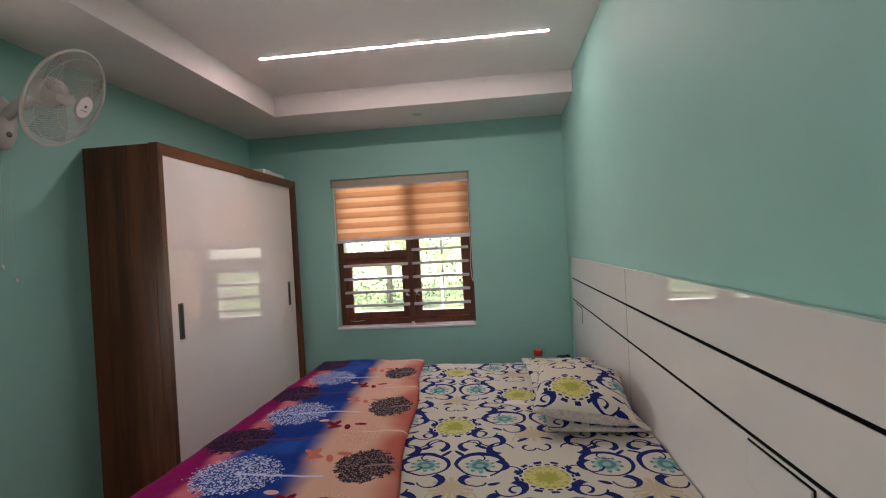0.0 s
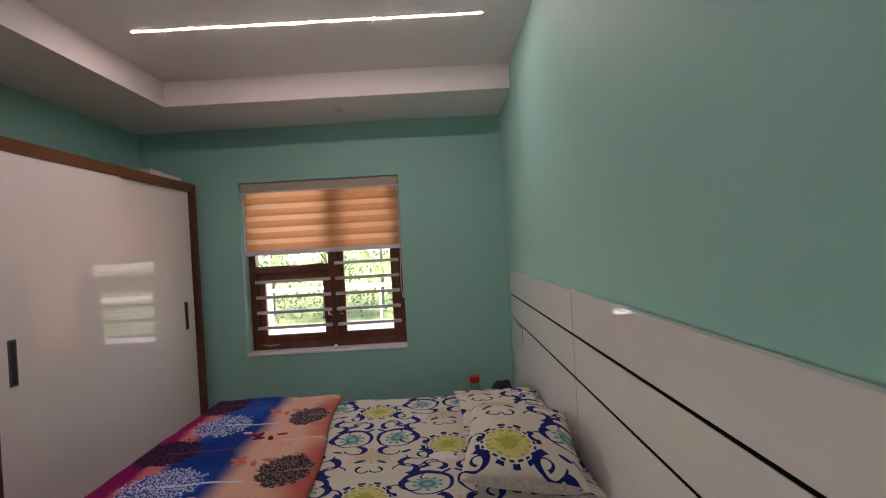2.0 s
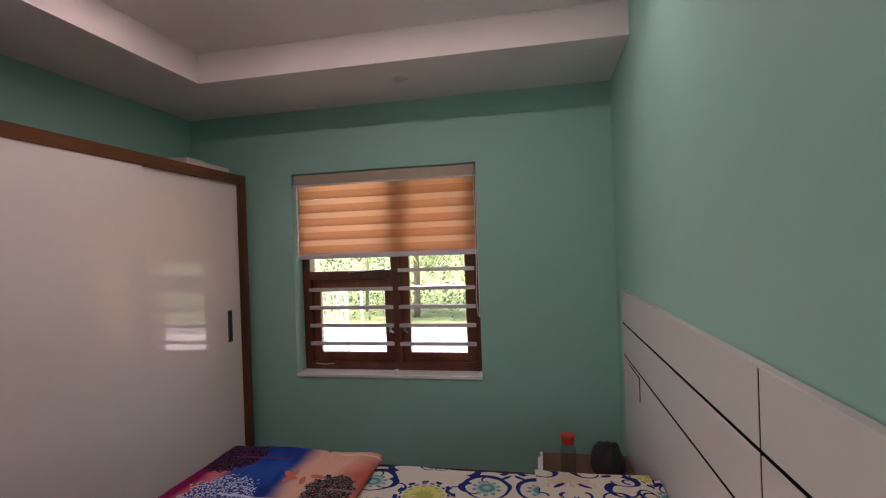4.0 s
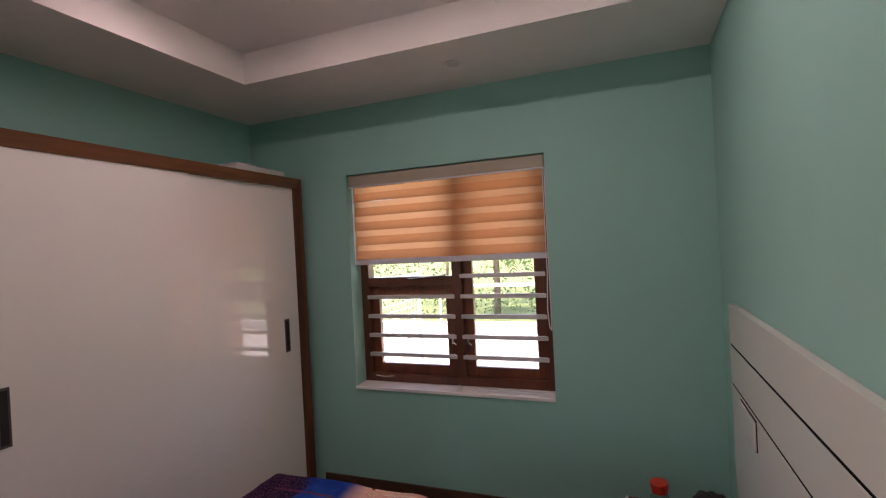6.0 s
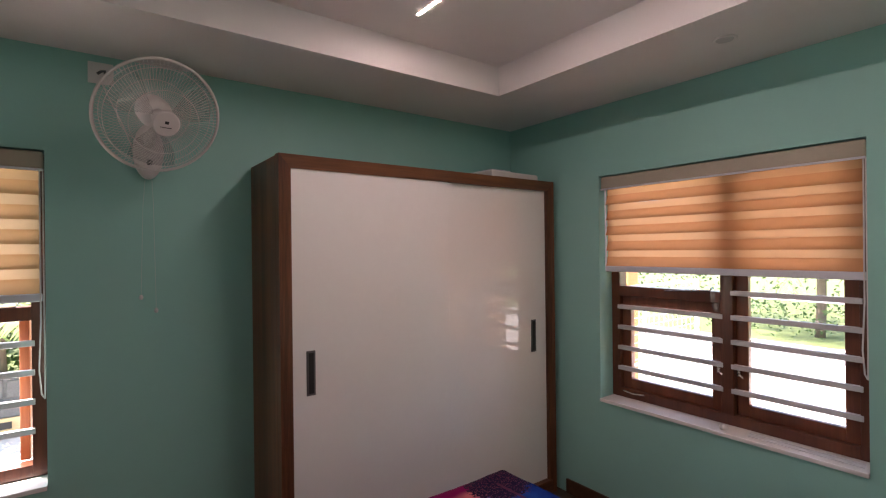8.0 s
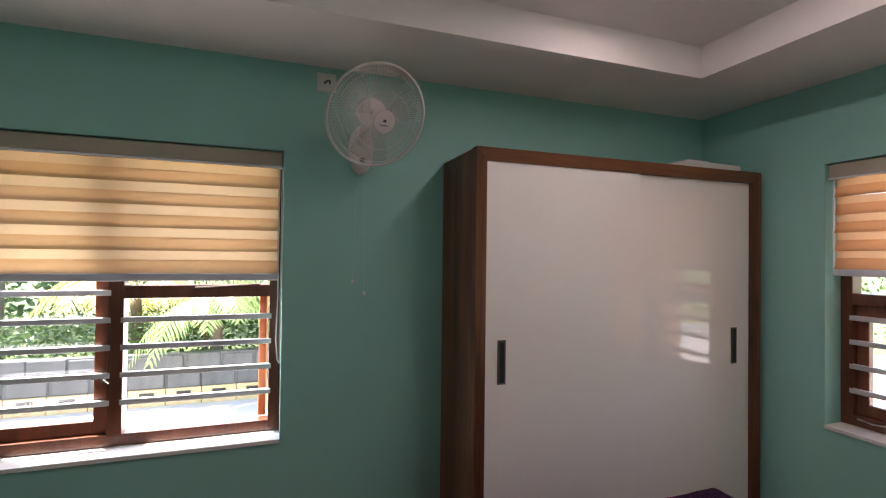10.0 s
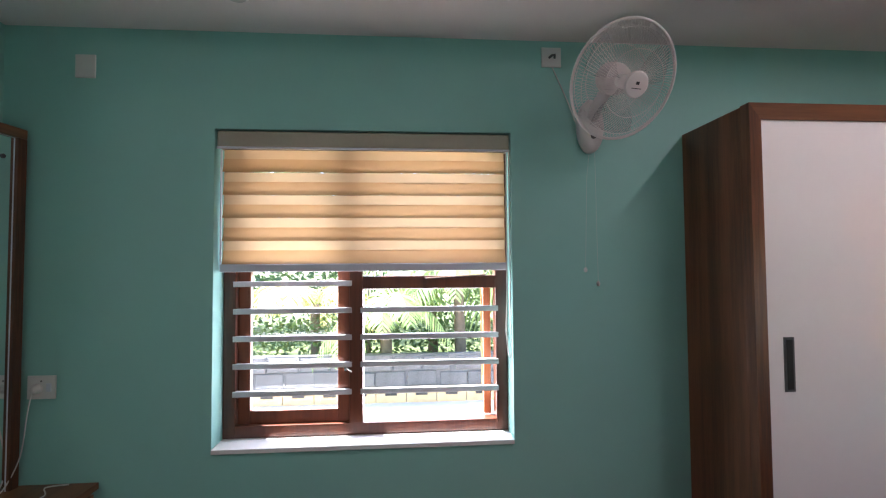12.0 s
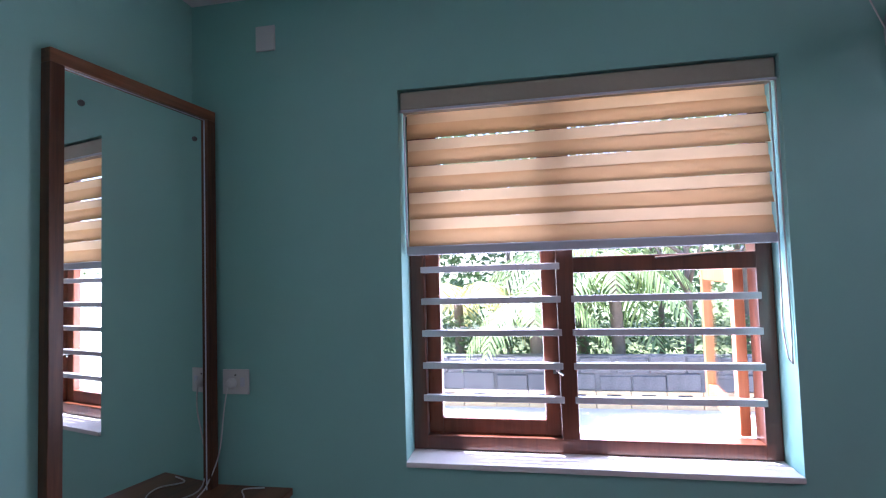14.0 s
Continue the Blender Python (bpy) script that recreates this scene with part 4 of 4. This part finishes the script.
cb = [(XW + 0.040, -0.490, 0.948), (XW + 0.050, -0.500, 0.85), (XW + 0.040, -0.530, 0.68), (XW + 0.075, -0.560, 0.57), (XW + 0.15, -0.55, 0.551),
      (XW + 0.24, -0.48, 0.551), (XW + 0.31, -0.53, 0.551), (XW + 0.25, -0.58, 0.551), (XW + 0.19, -0.52, 0.551), (XW + 0.21, -0.42, 0.551), (XW + 0.13, -0.37, 0.551), (XW + 0.05, -0.42, 0.551), (XW + 0.03, -0.34, 0.553)]


def smooth_path(p, n=6):
    out = []
    for i in range(len(p) - 1):
        a, b, c, d = (Vector(p[max(0, min(len(p) - 1, i + k))]) for k in (-1, 0, 1, 2))
        for s in range(n):
            q = s / n
            out.append(0.5 * ((2 * b) + (c - a) * q + (2 * a - 5 * b + 4 * c - d) * q * q + (3 * b - a - 3 * c + d) * q ** 3))
    return out + [Vector(p[-1])]


ca = part("charger_cable", tube(smooth_path(cb), 0.0028, 6), M_PLASTIC, None, smooth=True)
tagged(ca, "thin white charger cable trailing from the socket onto the ledge", "cable")

# ---- outside ----
rng = random.Random(7)


def ground_sheet():
    n = 40
    vs, fs = [], []
    for i in range(n + 1):
        for j in range(n + 1):
            vs.append(((i / n - 0.5) * 400, (j / n - 0.5) * 400, GZ))
    for i in range(n):
        for j in range(n):
            k = i * (n + 1) + j
            fs.append((k, k + n + 1, k + n + 2, k + 1))
    me = bpy.data.meshes.new("ground")
    me.from_pydata(vs, [], fs)
    me.materials.append(M_SOIL)
    return tagged(new("ground", me), "garden soil with grass and litter", "ground", kind="structure")


ground_sheet()
YARD_W, YARD_N = -7.6, 13.2
tagged(part("yard_pavement", box(YARD_W, 9.0, -8.0, YARD_N, GZ + 0.004, GZ + 0.02), M_EARTH), "pale sunlit concrete yard around the house", "yard", kind="structure")
tagged(part("house_base", box(XW - WT, XE + WT, YB - WT, YN + WT, GZ, -0.101), M_OUTER), "plain rendered plinth under the room", "plinth", kind="structure")


tagged(part("wall_wing", box(0.0, 3.2, YN + WT + 0.002, 5.55, GZ + 0.021, TOP - 0.002), M_ORWALL), "orange painted outer wall of the house wing beside the window", "wall", kind="structure")
# unseen slab, added with a deep overhang to keep the wing's west face shaded
tagged(part("wing_shade_slab", box(-0.85, 3.3, YN + WT + 0.062, 6.3, TOP, TOP + 0.12), M_OUTER), "unseen plain flat slab added over the wing to shade its wall", "roof", kind="structure")


def compound_wall(name, p0, p1, label, course, vents):
    """Low yard wall: ochre blocks with dark slots below, grey weathered blocks above."""
    a, b = Vector(p0), Vector(p1)
    L, ang = (b - a).length, math.atan2(b.y - a.y, b.x - a.x)
    w = empty(name, Matrix.Translation((a.x, a.y, GZ)) @ Matrix.Rotation(ang, 4, "Z"), label=label, category="garden wall", kind="structure")
    part("core", box(0, L, 0.03, 0.17, 0, 0.74 if vents else 0.25), M_BLOCK, w)
    n = int(L / 0.46)
    yb, vb = None, None
    gb = None
    for i in range(n):
        x = i * 0.46
        o = part("ochre_block", box(x + 0.004, x + 0.456, 0.0, 0.20, 0.0, 0.26, 0.008, 1), course, w) if yb is None else new("ochre_block", yb)
        if yb is None:
            yb = o.data
        else:
            o.parent, o.location = w, (x, 0, 0)
        if not vents:
            continue
        o = part("vent_slot", box(x + 0.14, x + 0.32, 0.186, 0.212, 0.13, 0.215, 0.004, 1), M_DARK, w) if vb is None else new("vent_slot", vb)
        if vb is None:
            vb = o.data
        else:
            o.parent, o.location = w, (x, 0, 0)
        for r in range(2):
            o = part("grey_block", box(0.006, 0.448, 0.0, 0.20, 0.0, 0.232, 0.012, 1), M_BLOCK, w) if gb is None else new("grey_block", gb)
            gb = o.data
            o.parent = w
            o.location = (x + (0.23 if r else 0) + rng.uniform(-0.02, 0.02), rng.uniform(-0.015, 0.015), 0.264 + r * 0.236 + rng.uniform(0, 0.012))
            o.scale = (rng.uniform(0.9, 1.02), 1, rng.uniform(0.86, 1.05))
    return w


compound_wall("garden_wall_west", (YARD_W, 8.0), (YARD_W, -6.0), "weathered grey block wall on an ochre course with vent slots", M_YELLOW, True)
compound_wall("garden_wall_north", (8.0, YARD_N), (YARD_W, YARD_N), "low white block kerb wall beyond the yard", M_WHITE_OUT, False)


def leaf_mesh(name, mat, count, place, size, seed):
    """Many small folded leaves in one mesh; place(r) gives a point."""
    r = random.Random(seed)
    vs, fs = [], []
    for _ in range(count):
        p = Vector(place(r))
        d = Vector((r.gauss(0, 1), r.gauss(0, 1), r.gauss(-0.2, 0.7))).normalized()
        s = d.cross(Vector((r.gauss(0, 1), r.gauss(0, 1), r.gauss(0, 1)))).normalized()
        ln = size * r.uniform(0.6, 1.4)
        k = len(vs)
        nrm = d.cross(s) * ln * 0.12
        vs += [p, p + d * ln * 0.5 + s * ln * 0.28 + nrm, p + d * ln, p + d * ln * 0.5 - s * ln * 0.28 + nrm]
        fs += [(k, k + 1, k + 2), (k, k + 2, k + 3)]
    me = bpy.data.meshes.new(name)
    me.from_pydata(vs, [], fs)
    me.materials.append(mat)
    return new(name, me)


def make_tree(x, y, h, spread, seed, label, leaves=2600, size=0.13):
    r = random.Random(seed)
    t = empty("tree", pose(x, y, GZ), label=label, category="tree", group="garden trees")
    bm = tube([(0, 0, 0), (0.06, 0.03, h * 0.3), (-0.03, 0.05, h * 0.6), (0.05, 0, h * 0.9)], 0.065, 8, taper=0.4)
    tips = []
    for k in range(8):
        a, z = k * 2.4 + r.uniform(-0.3, 0.3), h * r.uniform(0.4, 0.85)
        e = Vector((math.cos(a) * spread * r.uniform(0.6, 1), math.sin(a) * spread * r.uniform(0.6, 1), z + h * r.uniform(0.05, 0.25)))
        tube([(0, 0.03, z), e * 0.5 + Vector((0, 0, z * 0.5 + 0.05)), e], 0.04, 6, taper=0.3, bm=bm)
        tips.append(e)
    part("trunk", bm, M_BARK, t, smooth=True)
    tips += [Vector((r.gauss(0, spread * 0.45), r.gauss(0, spread * 0.45), h * r.uniform(0.65, 1.1))) for _ in range(8)]

    def place(q):
        c = tips[q.randrange(len(tips))]
        return c + Vector((q.gauss(0, 0.30), q.gauss(0, 0.30), q.gauss(0, 0.22))) * spread * 0.7
    cr = leaf_mesh("crown", M_LEAF, leaves, place, size, seed)
    cr.parent = t
    return t


def make_palm(x, y, h, fronds, length, seed, label, mat=None, droop=0.9):
    r = random.Random(seed)
    t = empty("palm", pose(x, y, GZ), label=label, category="palm tree", group="garden palms")
    bm = bmesh.new()
    pts = [(0.05 * math.sin(z * 1.1), 0.04 * math.cos(z), z) for z in [h * i / 8 for i in range(9)]]
    tube(pts, 0.11, 10, taper=0.75, bm=bm)
    part("trunk", bm, M_BARK, t, smooth=True)
    top = Vector(pts[-1])
    for f in range(fronds):
        a, el = f * math.tau / fronds + r.uniform(-0.2, 0.2), r.uniform(0.25, 1.1)
        vs, fs = [], []
        d = Vector((math.cos(a), math.sin(a), 0))
        side = Vector((-d.y, d.x, 0))
        n = 26
        spine = []
        for i in range(n + 1):
            q = i / n
            spine.append(top + d * (length * q * (0.95 - 0.15 * q)) + Vector((0, 0, length * (math.sin(el) * q - droop * q * q))))
        for i in range(2, n):
            ll = length * 0.30 * math.sin(math.pi * (0.15 + 0.80 * i / n)) * r.uniform(0.85, 1.1)
            fwd = (spine[i + 1] - spine[i]).normalized()
            for s in (-1, 1):
                e = (side * s * 0.85 + fwd * 0.55 + Vector((0, 0, -0.35 + r.uniform(-0.15, 0.15)))).normalized()
                k = len(vs)
                w = fwd * 0.022
                vs += [spine[i] - w, spine[i] + w, spine[i] + e * ll * 0.6 + w - Vector((0, 0, 0.01)), spine[i] + e * ll - Vector((0, 0, ll * 0.18)), spine[i] + e * ll * 0.6 - w]
                fs += [(k, k + 1, k + 2, k + 4), (k + 4, k + 2, k + 3)]
        me = bpy.data.meshes.new("frond")
        me.from_pydata(vs, [], fs)
        me.materials.append(mat or M_PALM)
        o = new("frond", me)
        o.parent = t
        part("midrib", tube(spine[::3], 0.014, 5, taper=0.3), M_PALM, o)
    return t


# west garden behind the low wall
make_palm(-9.6, 1.6, 1.9, 13, 2.3, 3, "young coconut palm with arching fronds behind the wall")
make_palm(-10.2, 4.6, 2.6, 12, 2.5, 5, "coconut palm with arching green fronds")
make_palm(-9.2, -0.6, 1.4, 10, 1.8, 8, "short palm with dry yellowing fronds", M_STRAW)
make_tree(-10.5, 3.2, 5.0, 1.7, 11, "slender leafy garden tree behind the wall", 3600)
make_tree(-11.8, 0.2, 5.5, 2.2, 12, "broad leafy garden tree behind the wall", 4200)
make_tree(-11.5, -3.4, 5.0, 2.2, 13, "broad leafy garden tree behind the wall", 3600)
make_tree(-12.0, 6.6, 5.5, 2.3, 14, "broad leafy garden tree behind the wall", 3600)
make_tree(-8.5, 3.1, 3.8, 0.8, 15, "thin young tree with a bare lower trunk", 900)
make_palm(-7.95, 0.75, 1.40, 12, 1.5, 17, "short palm with light green fronds behind the wall", None, 1.0)
make_palm(-8.3, 2.0, 2.0, 10, 1.6, 18, "short palm with light green fronds over the wall", None, 1.0)
# north garden
make_palm(-0.2, 15.4, 2.2, 13, 2.4, 21, "coconut palm with arching fronds beyond the yard")
make_palm(-3.6, 16.0, 2.6, 12, 2.4, 22, "coconut palm with arching fronds beyond the yard")
make_tree(1.4, 17.2, 5.0, 2.1, 23, "broad leafy garden tree beyond the yard", 3600)
make_tree(-2.0, 18.0, 5.2, 2.3, 24, "broad leafy garden tree beyond the yard", 4000)
make_tree(-5.8, 17.5, 5.2, 2.3, 25, "broad leafy garden tree beyond the yard", 3600)


def hedge(name, x0, x1, y0, y1, h, seed, label, count, size):
    ob = leaf_mesh(name, M_LEAF, count, lambda r: (r.uniform(x0, x1), r.uniform(y0, y1), GZ + h * r.random() ** 0.7), size, seed)
    return tagged(ob, label, "shrubs", kind="stuff")


hedge("shrubbery_west", -9.6, -8.2, -6, 9, 1.15, 31, "loose green shrubs behind the yard wall", 8000, 0.10)
hedge("shrubbery_north", -8, 3, 15.0, 17.4, 0.8, 32, "loose green shrubs behind the yard wall", 1600, 0.10)
hedge("far_woods_west", -19, -14, -14, 18, 6.0, 33, "far dense green trees", 30000, 0.24)
hedge("far_woods_north", -14, 3, 20, 24, 4.0, 34, "far green trees with gaps", 5200, 0.17)

# veranda outside: orange pillars and beam, white parapet with a mesh fence
def pillar(x, y, label):
    p = empty("veranda_pillar", pose(x, y, GZ), label=label, category="pillar", group="veranda pillars")
    part("shaft", box(-0.11, 0.11, -0.11, 0.11, 0.0, 3.3, 0.01), M_ORWALL, p)
    part("base", box(-0.14, 0.14, -0.14, 0.14, 0.0, 0.25, 0.01), M_ORWALL, p)
    part("collar", box(-0.13, 0.13, -0.13, 0.13, 2.9, 2.98, 0.01), M_ORWALL, p)


pillar(-4.55, 3.05, "orange painted veranda pillar outside the window")
pillar(-3.22, 7.4, "orange painted veranda pillar outside the window")
pr = empty("yard_handrail", pose(0, 0, 0), label="grey steel handrail on posts along the yard edge", category="handrail", kind="structure")
part("rail", tube([(-7.0, 12.7, 0.62), (7.0, 12.7, 0.62)], 0.045, 10), M_BAR, pr, "grey steel rail")
for i in range(6):
    part("post", tube([(-6.9 + i * 2.76, 12.7, GZ + 0.019), (-6.9 + i * 2.76, 12.7, 0.60)], 0.030, 8), M_BAR, pr)
fe = empty("mesh_fence", pose(-2.35, 0, 0), label="steel mesh fence panel along the yard", category="fence", kind="structure")
for y in (5.2, 6.4, 7.5):
    part("post", tube([(0, y, GZ + 0.02), (0, y, 1.25)], 0.022, 8), M_BAR, fe)
for z in (0.45, 1.25):
    part("rail", tube([(0, 5.2, z), (0, 7.5, z)], 0.016, 6), M_BAR, fe)
bm = bmesh.new()
for k in range(24):
    y = 5.25 + k * 0.095
    tube([(0, y, 0.45), (0, y, 1.25)], 0.004, 4, bm=bm)
for k in range(9):
    z = 0.5 + k * 0.085
    tube([(0, 5.2, z), (0, 7.5, z)], 0.004, 4, bm=bm)
part("mesh", bm, M_BAR, fe)
